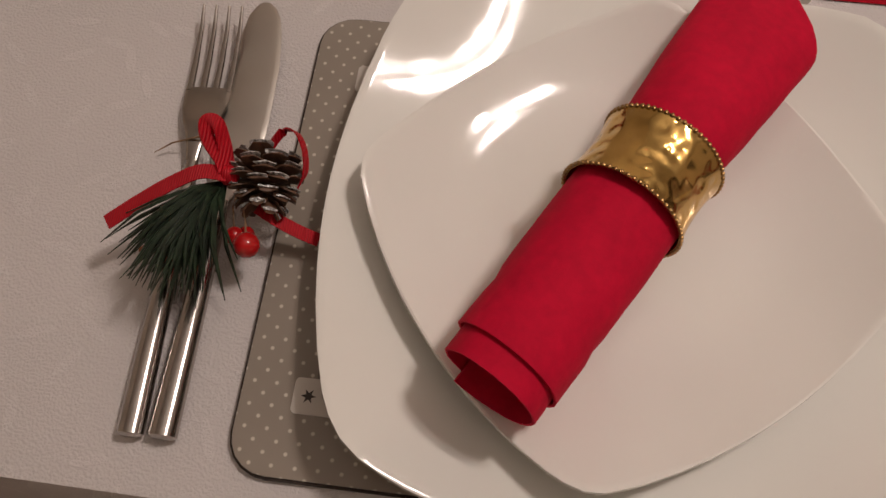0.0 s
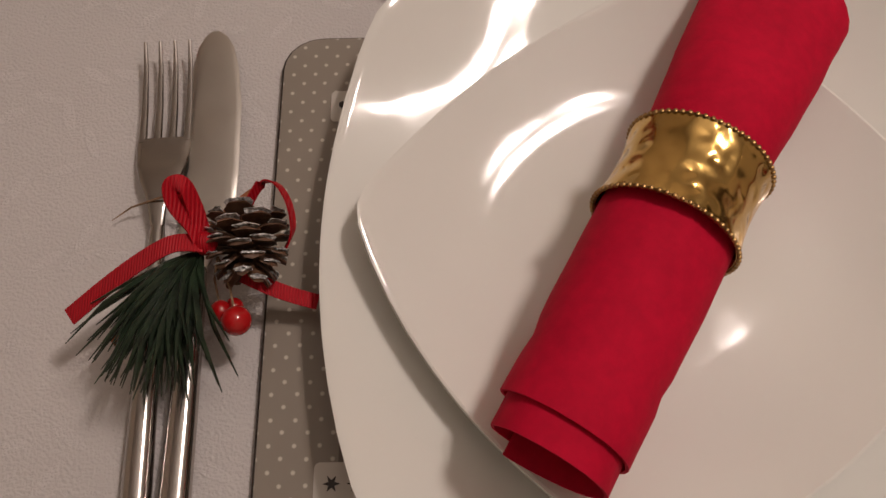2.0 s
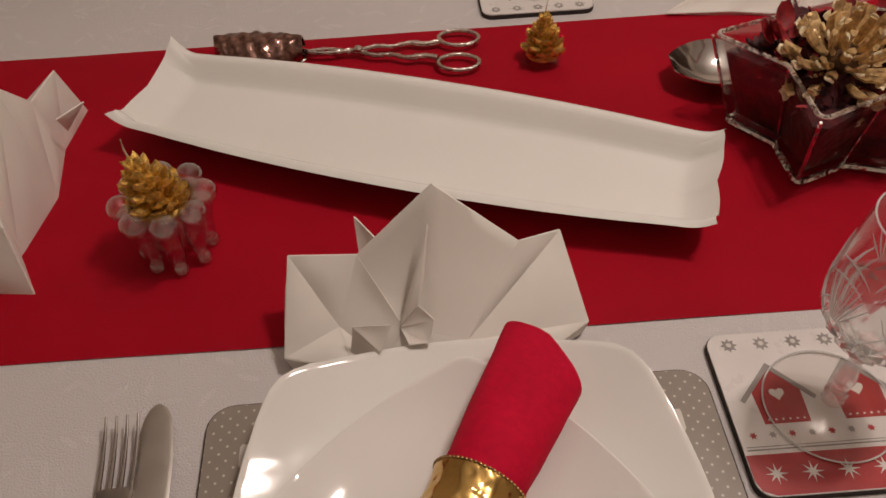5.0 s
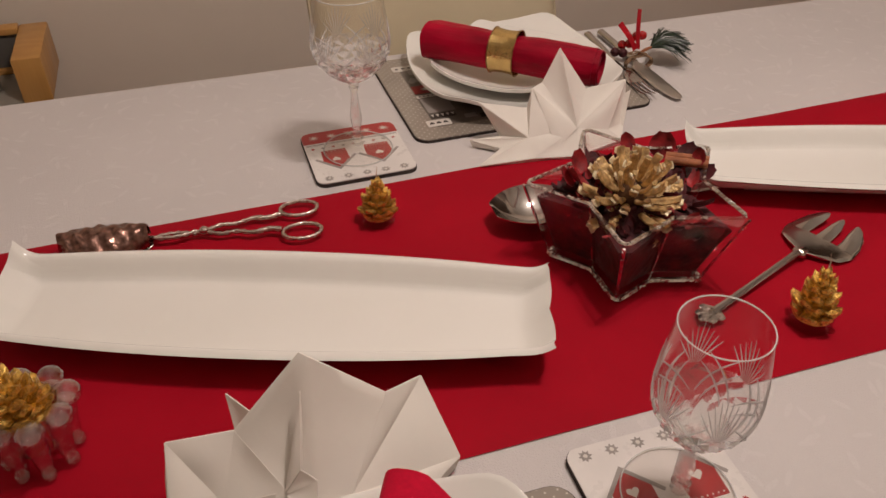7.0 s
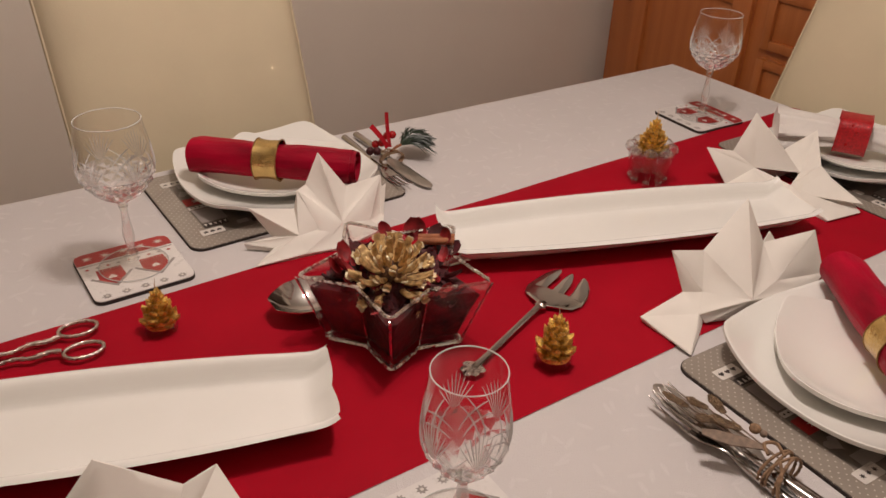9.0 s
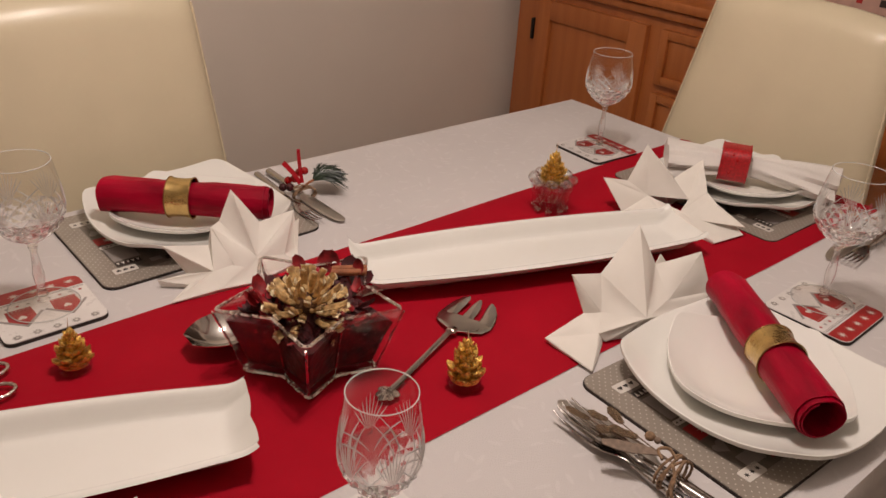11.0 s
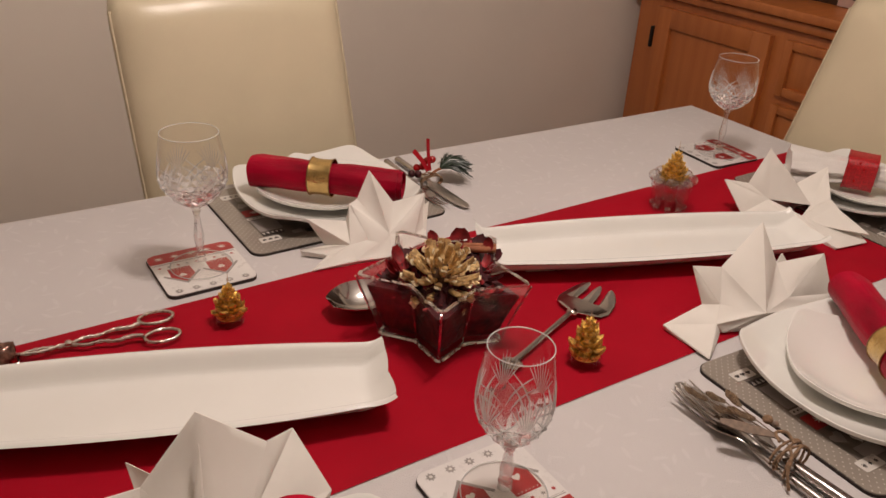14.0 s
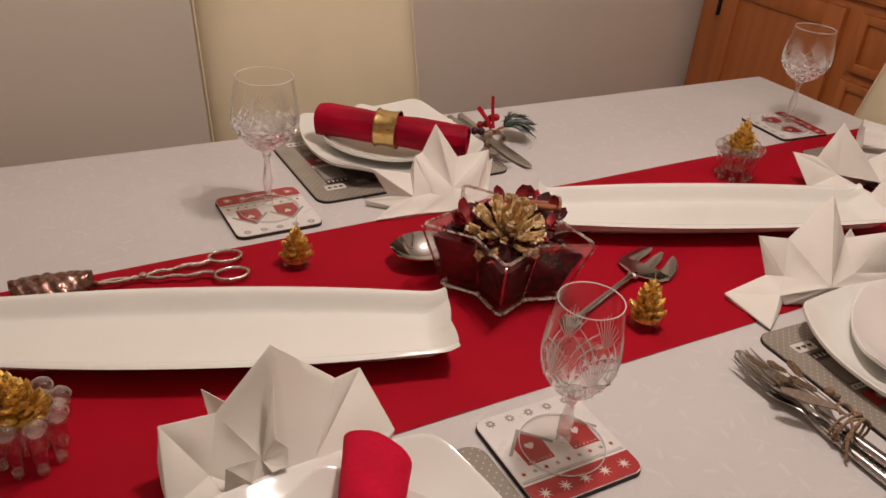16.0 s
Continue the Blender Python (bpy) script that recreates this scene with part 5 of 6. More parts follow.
for z0, z1 in ((0.715, 0.854), (0.50, 0.690), (0.30, 0.482), (0.09, 0.282)):
    d = panel_front(0.790, 1.118, z0, z1, 0.022, "drawer")
    part("knob", ball(0.016, (-0.034, 0.96 - 0.95, (z0 + z1) / 2), 12, 8), M_PINE, d)
d = panel_front(0.36, 0.745, 0.09, 0.852, 0.055, "door")
part("knob", ball(0.016, (-0.034, 0.72 - 0.95, 0.55), 12, 8), M_PINE, d)
part("back_panel", box((0.14, 0.30 - 0.95, 0.93), (0.42, 1.645 - 0.95, 1.9), 0.003), M_DARKWOOD, dresser)

# printed hanging on the dresser's back
hanging = thing("wall_hanging", pose(DX + 0.125, 0.853, 0.892), "pink printed paper hanging with dark marks, maroon ends", "wall hanging")
part("sheet", box((0, -0.26, 0), (0.006, 0.26, 0.40), 0.001), M_SCROLL, hanging)
part("end_strip", box((-0.002, -0.31, -0.002), (0.008, -0.26, 0.402), 0.001), M_MAROON, hanging)
rng = random.Random(9)
for c in range(9):
    y = -0.23 + c * 0.055
    for r in range(6):
        z = 0.02 + r * 0.03
        part("printed_mark", box((-0.0012, y - rng.uniform(0.006, 0.012), z), (0.0, y + rng.uniform(0.004, 0.012), z + rng.uniform(0.006, 0.018)), 0), M_PRINTDARK if (c + r) % 3 else M_PRINTRED, hanging)

# ---- side table with pots, beyond the far edge ----
st = thing("side_table", pose(-0.438, 1.48, 0), "low pale-topped side table with beech frame near the wall", "side table")
part("top", box((-0.34, -0.17, 0.50), (0.30, 0.185, 0.52), 0.003), M_PALESTONE, st)
part("end_panel", box((0.20, -0.175, 0.0), (0.245, 0.185, 0.50), 0.003), M_PINEPALE, st)
part("end_panel", box((-0.34, -0.175, 0.0), (-0.30, 0.185, 0.50), 0.003), M_PINEPALE, st)
fr = thing("framed_panel", pose(-0.218, 1.495, 0.52, 0, 0, 0), "grey back panel in a pale beech gallery on a side table", "panel")
part("panel", box((-0.30, 0.126, 0.012), (0.046, 0.140, 0.076), 0), M_CHARCOAL, fr)
part("frame_side", box((0.044, -0.02, 0), (0.094, 0.15, 0.084), 0.004), M_PINEPALE, fr)
part("frame_side", box((-0.33, -0.02, 0), (-0.30, 0.15, 0.084), 0.004), M_PINEPALE, fr)
part("frame_top", box((-0.30, 0.118, 0.076), (0.044, 0.148, 0.088), 0.002), M_PINEPALE, fr)
part("frame_bottom", box((-0.30, 0.118, 0.0), (0.044, 0.148, 0.012), 0.002), M_PINEPALE, fr)
POT = [(0, 0.0), (0.038, 0.0), (0.044, 0.008), (0.046, 0.05), (0.040, 0.085), (0.042, 0.09), (0.037, 0.09), (0.036, 0.05), (0, 0.012)]
solo("plant_pot", lathe(POT, 28), M_DARKPOT, pose(-0.418, 1.55, 0.52), "dark glazed round pot on the side table", "pot", "pots on the side table")
jar = thing("candle_jar", pose(-0.268, 1.550, 0.52), "grey glass candle jar with an amber flame band", "jar", "pots on the side table")
part("body", lathe([(0, 0.0), (0.046, 0.0), (0.050, 0.006), (0.053, 0.030), (0.053, 0.105), (0.050, 0.105), (0.049, 0.030), (0, 0.012)], 32), M_PALESTONE, jar)
band = B()
lo, hi = [], []
for k in range(40):
    q = 2 * math.pi * k / 40
    lo.append(band.verts.new((0.0537 * math.cos(q), 0.0537 * math.sin(q), 0.026 + 0.012 * math.sin(3 * q))))
    hi.append(band.verts.new((0.0537 * math.cos(q), 0.0537 * math.sin(q), 0.062 + 0.016 * math.sin(5 * q + 1))))
for k in range(40):
    band.faces.new((lo[k], lo[(k + 1) % 40], hi[(k + 1) % 40], hi[k]))
part("painted_band", band, M_AMBER, jar, "amber and brown painted band")
part("rim", tube([(0.0515 * math.cos(q), 0.0515 * math.sin(q), 0.105) for q in (2 * math.pi * k / 32 for k in range(32))], 0.002, 6, None, 1, True), M_GOLDRIM, jar)

# ---- cutlery ----


def dinner_fork(m, label):
    """Steel fork along +y: round tapered handle, narrow neck, broad head, four tines."""
    ob = thing("fork", m, label, "fork", "forks")
    part("handle", loft([(0.0, 0.0030, 0.0026, 0, 0.0046), (0.001, 0.0052, 0.0042, 0, 0.0046), (0.03, 0.0050, 0.0042, 0, 0.0046), (0.075, 0.0042, 0.0038, 0, 0.0046), (0.108, 0.0033, 0.0030, 0, 0.0050), (0.116, 0.0028, 0.0020, 0, 0.0056), (0.119, 0.0026, 0.0016, 0, 0.0060)], 16), M_STEEL, ob)
    part("head", loft([(0.117, 0.0026, 0.0016, 0, 0.0058), (0.124, 0.0034, 0.0013, 0, 0.0075), (0.130, 0.0052, 0.0012, 0, 0.0078), (0.136, 0.0078, 0.0011, 0, 0.0074), (0.143, 0.0098, 0.0011, 0, 0.0064), (0.150, 0.0105, 0.0010, 0, 0.0056), (0.155, 0.0106, 0.0010, 0, 0.0054)], 16, None, 3.0), M_STEEL, ob)
    for k in range(4):
        x = -0.0087 + k * 0.0058
        part("tine", loft([(0.1535, 0.0018, 0.0010, x, 0.0054), (0.170, 0.0014, 0.0010, x * 1.02, 0.0058), (0.186, 0.0011, 0.0009, x * 1.03, 0.0080), (0.197, 0.0007, 0.0006, x * 1.03, 0.0112)], 8), M_STEEL, ob)
    return ob


def dinner_knife(m, label):
    """Steel knife along +y: round handle, broad blade with a curved tip."""
    ob = thing("knife", m, label, "knife", "knives")
    part("handle", loft([(0.0, 0.0032, 0.0028, 0, 0.0050), (0.001, 0.0056, 0.0046, 0, 0.0050), (0.05, 0.0050, 0.0044, 0, 0.0048), (0.092, 0.0042, 0.0036, 0, 0.0046), (0.100, 0.0036, 0.0022, 0, 0.0046)], 16), M_STEEL, ob)
    rows = [(y, w * (1.12 if y > 0.11 else 1.0), h, x) for y, w, h, x in ((0.099, 0.0034, 0.0016, 0.0), (0.106, 0.0056, 0.0012, 0.0010), (0.114, 0.0092, 0.0009, 0.0020), (0.140, 0.0097, 0.0008, 0.0018), (0.170, 0.0094, 0.0008, 0.0012), (0.188, 0.0082, 0.0007, 0.0002), (0.198, 0.0066, 0.0006, -0.0006), (0.2035, 0.0042, 0.0005, -0.0010), (0.2060, 0.0016, 0.0004, -0.0012))]
    part("blade", loft([(y, w, h, x, 0.0042) for y, w, h, x in rows], 16, None, 2.6), M_BLADE, ob, "flat polished steel blade")
    return ob


def ribbon_strip(bm, pts, width, up=(0, 0, 1), t=0.0003):
    """A flat woven strip along points; its width lies across the way it runs and up."""
    pts = [Vector(p) for p in pts]
    rows = []
    for i, p in enumerate(pts):
        d = (pts[min(i + 1, len(pts) - 1)] - pts[max(i - 1, 0)]).normalized()
        side = d.cross(Vector(up))
        side = side.normalized() * width / 2 if side.length > 1e-6 else Vector((width / 2, 0, 0))
        nor = side.cross(d).normalized() * t
        rows.append([bm.verts.new(p + s * side + q * nor) for s, q in ((-1, 1), (1, 1), (1, -1), (-1, -1))])
    for a, b in zip(rows, rows[1:]):
        for k in range(4):
            bm.faces.new((a[k], a[(k + 1) % 4], b[(k + 1) % 4], b[k]))
    bm.faces.new(rows[0][::-1]), bm.faces.new(rows[-1])
    return bm


def flow(pts, n=6):
    """Points along a smooth curve through pts."""
    pts = [Vector(q) for q in pts]
    out = []
    for i in range(len(pts) - 1):
        a, b, c, d = pts[max(i - 1, 0)], pts[i], pts[i + 1], pts[min(i + 2, len(pts) - 1)]
        for k in range(n):
            t = k / n
            out.append(0.5 * (2 * b + (c - a) * t + (2 * a - 5 * b + 4 * c - d) * t * t + (3 * b - a - 3 * c + d) * t ** 3))
    return out + [pts[-1]]


def needles(root, fan, count, length, spread, seed, lift=0.004, rad=0.00055):
    """Many thin curved needles from one root, in a fan round the direction given in degrees."""
    rng = random.Random(seed)
    bm = B()
    for k in range(count):
        a = radians(fan + rng.gauss(0, spread))
        l = length * rng.uniform(0.62, 1.05)
        z0, dz = root[2] + rng.uniform(-0.004, 0.004), rng.uniform(-0.012, 0.010)
        d = Vector((math.cos(a), math.sin(a), 0))
        side = Vector((-d.y, d.x, 0)) * rng.uniform(-0.014, 0.014)
        pts = []
        for i in range(4):
            s = i / 3
            pts.append(Vector(root) + d * l * s + side * s * s + Vector((0, 0, dz * s + lift * math.sin(math.pi * s))))
        for p in pts:
            p.z = max(p.z, TOP + 0.001)
        tube(pts, [rad, rad, rad * 0.85, rad * 0.2], 4, bm)
    return bm


dinner_fork(pose(-0.0015, 0.0940, TOP + 0.0006, 0, 0, 3.2), "steel dinner fork tied to a knife with a pine sprig")
dinner_knife(pose(0.0110, 0.0945, TOP + 0.0006, 0, 0, 1.5), "steel dinner knife tied beside a fork with red ribbon")

# sprig on the nearest cutlery


def moved(old, at, turn=0.0, size=1.0):
    """Carry what was laid out round one spot of the table to another, turned about it and resized."""
    return Matrix.Translation((at[0], at[1], TOP)) @ Matrix.Rotation(radians(turn), 4, "Z") @ Matrix.Scale(size, 4) @ Matrix.Translation((-old[0], -old[1], -TOP))


sp = thing("pine_sprig", moved((0.0, 0.16), (0.0235, 0.192), 0.4), "dark green pine sprig with cone, berries and red ribbon", "sprig", "cutlery decorations")
part("needles", needles((-0.006, 0.160, 0.779), 250, 130, 0.051, 14, 3, 0.008, 0.00088), M_NEEDLE, sp, "long dark green needles")
part("stalk", tube([(-0.004, 0.164, 0.780), (-0.014, 0.150, 0.772), (-0.028, 0.138, 0.768), (-0.036, 0.131, 0.766)], [0.0016, 0.0022, 0.0026, 0.0028], 8), M_CINNAMON, sp)
part("ribbon", ribbon_strip(B(), flow([(-0.003, 0.159, 0.787), (-0.012, 0.158, 0.7895), (-0.022, 0.153, 0.788), (-0.034, 0.145, 0.785), (-0.046, 0.136, 0.7815)]), 0.0062), M_RIBBON, sp, "flat red grosgrain ribbon")
loop = [(-0.004, 0.160, 0.787), (-0.0060, 0.1640, 0.789), (-0.0110, 0.1695, 0.794), (-0.0120, 0.1745, 0.797), (-0.0085, 0.1760, 0.796), (-0.0060, 0.1705, 0.790), (-0.004, 0.163, 0.786)]
part("bow_loop", ribbon_strip(B(), flow(loop), 0.0066, (0.75, 0.1, 0.7)), M_RIBBON, sp, "standing loop of red ribbon")
part("bow_loop", ribbon_strip(B(), flow([(0.008, 0.172, 0.782), (0.014, 0.181, 0.786), (0.020, 0.180, 0.788), (0.0245, 0.173, 0.787), (0.0255, 0.165, 0.783), (0.022, 0.160, 0.778)]), 0.0040, (0.9, 0.5, 0.5)), M_RIBBON, sp)
part("ribbon", ribbon_strip(B(), flow([(0.008, 0.152, 0.776), (0.016, 0.149, 0.772), (0.024, 0.147, 0.768), (0.032, 0.1455, 0.765)]), 0.0055), M_RIBBON, sp)
part("knot", ball(0.0042, (-0.003, 0.160, 0.785), 10, 8), M_RIBBON, sp)
for x, y, z, r in ((0.0065, 0.1365, 0.7735, 0.0052), (0.0005, 0.1405, 0.772, 0.0038), (0.0042, 0.1425, 0.770, 0.0034)):
    b = part("berry", ball(r, (x, y, z), 16, 12), M_BERRY, sp, "glossy red berry")
    part("wire", tube([(x, y, z), (x - 0.002, y + 0.010, z + 0.004), (0.000, 0.157, 0.780)], 0.0004, 5), M_TWINE, b)
part("twine", tube([(-0.016, 0.184, 0.768), (-0.028, 0.189, 0.762), (-0.042, 0.187, 0.757), (-0.050, 0.183, 0.754)], [0.0007, 0.0005, 0.0004, 0.0002], 5), M_TWINE, sp)
part("leaf", tube([(-0.004, 0.168, 0.778), (0.002, 0.178, 0.772), (0.006, 0.188, 0.768)], [0.0015, 0.0035, 0.0008], 6, None, 0.2), M_CINNAMON, sp)
pine_cone("cone", pose(0.0090, 0.1680, 0.7800, 100, 0, 4), "brown pine cone with silver frosted tips", M_CONE, 0.0138, 0.0165, 42, (-50, 34), M_FROST, sp, 0.36, 0.0007)

# cutlery and sprig on the far side
S = Matrix.Scale(1.10, 4)
dinner_fork(pose(0.651, 0.956, TOP + 0.0006, 0, 0, 177) @ Matrix.Scale(1.0, 4), "steel dinner fork tied to a knife with a pine sprig")
dinner_knife(pose(0.671, 0.956, TOP + 0.0006, 0, 0, 180) @ Matrix.Scale(1.0, 4), "steel dinner knife tied beside a fork with twine")
sb = thing("pine_sprig", moved((0.694, 0.845), (0.674, 0.851), 2.5, 0.94), "frosted pine sprig with dark berries and upright red ribbons on cutlery", "sprig", "cutlery decorations")
part("needles", needles((0.706, 0.843, 0.777), 2, 420, 0.054, 19, 4, 0.008, 0.0010), M_NEEDLE, sb)
part("frosted_needles", needles((0.712, 0.846, 0.782), 6, 7, 0.050, 20, 6, 0.012, 0.0004), M_FROST, sb, "white frosted needles")
part("stalk", tube([(0.686, 0.840, 0.772), (0.698, 0.842, 0.776), (0.714, 0.844, 0.778)], [0.0018, 0.0022, 0.0016], 7), M_CINNAMON, sb)
part("ribbon", ribbon_strip(B(), flow([(0.690, 0.848, 0.775), (0.692, 0.856, 0.792), (0.694, 0.862, 0.808), (0.697, 0.868, 0.822)]), 0.008, (0.3, -1, 0)), M_RIBBON, sb)
part("ribbon", ribbon_strip(B(), flow([(0.686, 0.848, 0.775), (0.680, 0.854, 0.789), (0.673, 0.860, 0.800), (0.667, 0.864, 0.808)]), 0.008, (0.3, -1, 0)), M_RIBBON, sb)
for x, y, z in ((0.670, 0.852, 0.771), (0.676, 0.866, 0.776), (0.664, 0.862, 0.769), (0.700, 0.872, 0.782), (0.706, 0.866, 0.785), (0.682, 0.858, 0.780)):
    part("berry", ball(0.0062, (x, y, z), 12, 10), M_DARKPETAL if x < 0.675 else M_BERRY, sb)
tw = B()
for k in range(3):
    tube([(0.688 + 0.020 * math.cos(a), 0.836 + 0.003 * k, 0.760 + 0.010 * math.sin(a)) for a in (2 * math.pi * j / 18 for j in range(18))], 0.0011, 6, tw, 1, True)
part("twine", tw, M_TWINE, sb)
part("twine_bow", tube([(0.684, 0.838, 0.776), (0.672, 0.830, 0.778), (0.668, 0.838, 0.776), (0.682, 0.842, 0.776), (0.694, 0.834, 0.774), (0.698, 0.826, 0.768)], 0.0011, 6), M_TWINE, sb)

# bundled cutlery with leaves beside the third plate
dinner_fork(pose(0.624, 0.074, TOP + 0.0092, -0.4, 0, 2.2) @ S, "steel dinner fork on a tied bundle of cutlery")
dinner_fork(pose(0.613, 0.076, TOP + 0.0006, 0, 0, -0.4) @ S, "steel fork under a tied bundle of cutlery")
dinner_knife(pose(0.634, 0.080, TOP + 0.0006, 0, 0, 1.2) @ S, "steel knife in a tied bundle of cutlery")
dl = thing("leaf_decoration", Matrix.Translation((0.622, 0.200, TOP)), "dry glittered leaves and bark bound to cutlery with jute twine", "decoration", "cutlery decorations")
for k in range(4):
    part("twine", tube([(0.004 + 0.0190 * math.cos(a) + 0.0008 * k, -0.032 + 0.0036 * k + 0.004 * math.cos(a) * (1, -1, 0.5, -0.4)[k], 0.0125 + 0.0145 * math.sin(a)) for a in (2 * math.pi * j / 20 for j in range(20))], 0.0014, 6, None, 1, True), M_TWINE, dl, "wound jute twine")
part("twine_end", tube(flow([(-0.002, -0.028, 0.0270), (-0.009, -0.035, 0.0250), (-0.017, -0.040, 0.0150), (-0.020, -0.047, 0.0030)]), 0.0015, 6), M_TWINE, dl)
part("twine_end", tube(flow([(0.006, -0.026, 0.0275), (0.010, -0.015, 0.0300), (0.003, -0.009, 0.0290), (-0.004, -0.018, 0.0280)]), 0.0015, 6), M_TWINE, dl)
bm = B()
scale_mesh(bm, pose(0.001, -0.010, 0.0270, 2, -6, 40), 0.0060, 0.048, 0.0012, 0.02, 0.55, 0.0008, 4.0)
part("bark", bm, M_BARK, dl, "flat tongue of pale bark")
bud = part("bud", ball(0.0048, (0.007, 0.004, 0.0325), 12, 10, None, (1, 1, 0.85)), M_TWINE, dl, "small round seed pod")
part("cap", ball(0.0032, (0.009, -0.003, 0.0315), 10, 8), M_BARK, bud)
for x, y, z, rz, l, w in ((0.002, 0.046, 0.0245, 30, 0.019, 0.0050), (0.006, 0.033, 0.0270, -10, 0.020, 0.0055), (-0.006, 0.030, 0.0280, 62, 0.021, 0.0056), (0.001, 0.012, 0.0290, 38, 0.026, 0.0062), (-0.008, 0.058, 0.0220, 24, 0.024, 0.0046)):
    bm = B()
    scale_mesh(bm, pose(x, y, z, 5, 4, rz), w, l, 0.0008, 0.10, 0.35, 0.0010, x * 900)
    leaf = part("leaf", bm, M_LEAF, dl, "glittered brown leaf")
    part("stalk", tube([(x, y, z), (x * 0.6, y * 0.45 - 0.004, z), (0.002, -0.024, 0.0265)], 0.0006, 5), M_BARK, leaf)

# cutlery at the table's end
dinner_fork(pose(1.353, 0.293, TOP + 0.0006, 0, 0, 94), "steel dinner fork tied to a knife at the table end")
dinner_knife(pose(1.358, 0.316, TOP + 0.0006, 0, 0, 94), "steel dinner knife tied beside a fork at the table end")
se = thing("pine_sprig", moved((1.262, 0.250), (1.268, 0.303), 4, 0.95), "red ribbon and brown sprig tied over cutlery at the table end", "sprig", "cutlery decorations")
part("needles", needles((1.262, 0.250, 0.772), 200, 60, 0.045, 26, 9, 0.008, 0.0007), M_CONE, se)
part("bow_loop", ribbon_strip(B(), flow([(1.262, 0.250, 0.774), (1.268, 0.256, 0.790), (1.280, 0.264, 0.797), (1.290, 0.262, 0.788), (1.278, 0.252, 0.774)]), 0.007, (0, 1, 0.2)), M_RIBBON, se)
part("bow_loop", ribbon_strip(B(), flow([(1.262, 0.250, 0.774), (1.256, 0.240, 0.788), (1.246, 0.230, 0.792), (1.240, 0.234, 0.782), (1.254, 0.248, 0.773)]), 0.007, (0, 1, 0.2)), M_RIBBON, se)

# ---- serving pieces on the runner ----


def bowl_sheet(bm, length, half, depth, t, ny=14, nx=10, slots=()):
    """A hollow oval bowl along +y from the origin: a dished sheet with thickness."""
    def at(i, j, off):
        s, q = i / ny, -1 + 2 * j / nx
        w = half * max(0.05, math.sin(math.pi * (0.06 + 0.88 * s))) ** 0.62
        x = w * q
        dish = depth * (1 - q * q) * math.sin(math.pi * s) ** 0.8
        return (x, length * s, depth + 0.002 - dish + off)

    up = grid(bm, lambda i, j: at(i, j, t), ny, nx)
    dn = grid(bm, lambda i, j: at(i, j, 0), ny, nx)
    rim = [(i, 0) for i in range(ny)] + [(ny, j) for j in range(nx)] + [(ny - k, nx) for k in range(ny)] + [(0, nx - k) for k in range(nx)]
    for (a, b), (c, d) in zip(rim, rim[1:] + rim[:1]):
        bm.faces.new((up[a][b], up[c][d], dn[c][d], dn[a][b]))
    return bm


def serving_spoon(m):
    ob = thing("serving_spoon", m, "polished steel serving spoon lying behind the glass dish", "spoon", "serving pieces")
    part("bowl", bowl_sheet(B(), 0.082, 0.033, 0.019, 0.0014, 20, 16), M_POLISH, ob)
    part("handle", tube([(0, 0.003, 0.020), (0, -0.012, 0.016), (0, -0.06, 0.008), (0, -0.12, 0.006), (0, -0.15, 0.007)], [0.0035, 0.0030, 0.0034, 0.0042, 0.0066], 10, None, 0.6), M_STEEL, ob)
    part("finial", ball(0.008, (0, -0.156, 0.008), 10, 8, None, (1, 1.3, 0.6)), M_SILVER, ob)
    return ob


serving_spoon(pose(0.452, 0.575, RTOP, 0, 0, 88.5) @ Matrix.Scale(0.96, 4))


def serving_fork(m):
    """Salad server: broad dished head with three rounded tines, slim handle with a cast end."""
    ob = thing("serving_fork", m, "polished steel salad server with three broad tines on the runner", "serving fork", "serving pieces")
    head = B()
    loft([(0.0, 0.0040, 0.0016, 0, 0.0055), (0.006, 0.016, 0.0014, 0, 0.0048), (0.014, 0.0255, 0.0013, 0, 0.0036), (0.026, 0.0290, 0.0013, 0, 0.0030), (0.034, 0.0290, 0.0012, 0, 0.0030)], 18, head, 3.4)
    part("head", head, M_POLISH, ob)
    for x, w in ((-0.0205, 0.0082), (0.0, 0.0062), (0.0205, 0.0082)):
        s = 1 if x >= 0 else -1
        part("tine", loft([(0.032, w, 0.0012, x, 0.0030), (0.044, w * 0.94, 0.0012, x * 0.97, 0.0038), (0.056, w * 0.80, 0.0011, x * 0.85, 0.0058), (0.064, w * 0.52, 0.0009, x * 0.72, 0.0080), (0.0675, w * 0.18, 0.0007, x * 0.64, 0.0090)], 12, None, 2.6), M_POLISH, ob)
    part("handle", tube([(0, 0.003, 0.0055), (0, -0.010, 0.008), (0, -0.06, 0.007), (0, -0.11, 0.005), (0, -0.128, 0.005)], [0.0045, 0.0030, 0.0026, 0.0030, 0.0036], 8, None, 0.8), M_STEEL, ob)
    col = part("collar", ball(0.0062, (0, -0.004, 0.0062), 10, 8, None, (1, 0.8, 0.7)), M_SILVER, ob)
    fin = B()
    for dx, dy, r in ((0, 0, 0.018), (-50, 0.004, 0.013), (50, 0.004, 0.013), (-25, 0.001, 0.016), (25, 0.001, 0.016)):
        scale_mesh(fin, pose(0, -0.126 + dy, 0.0052, -4, 0, 180 + dx), 0.0042, r, 0.0012, 0.08, 0.3)
    part("cast_end", fin, M_SILVER, ob, "cast leaf-shaped handle end")
    return ob


serving_fork(pose(0.619, 0.456, RTOP, 0, 0, -69) @ Matrix.Diagonal((1.12, 1.0, 1.0, 1)))


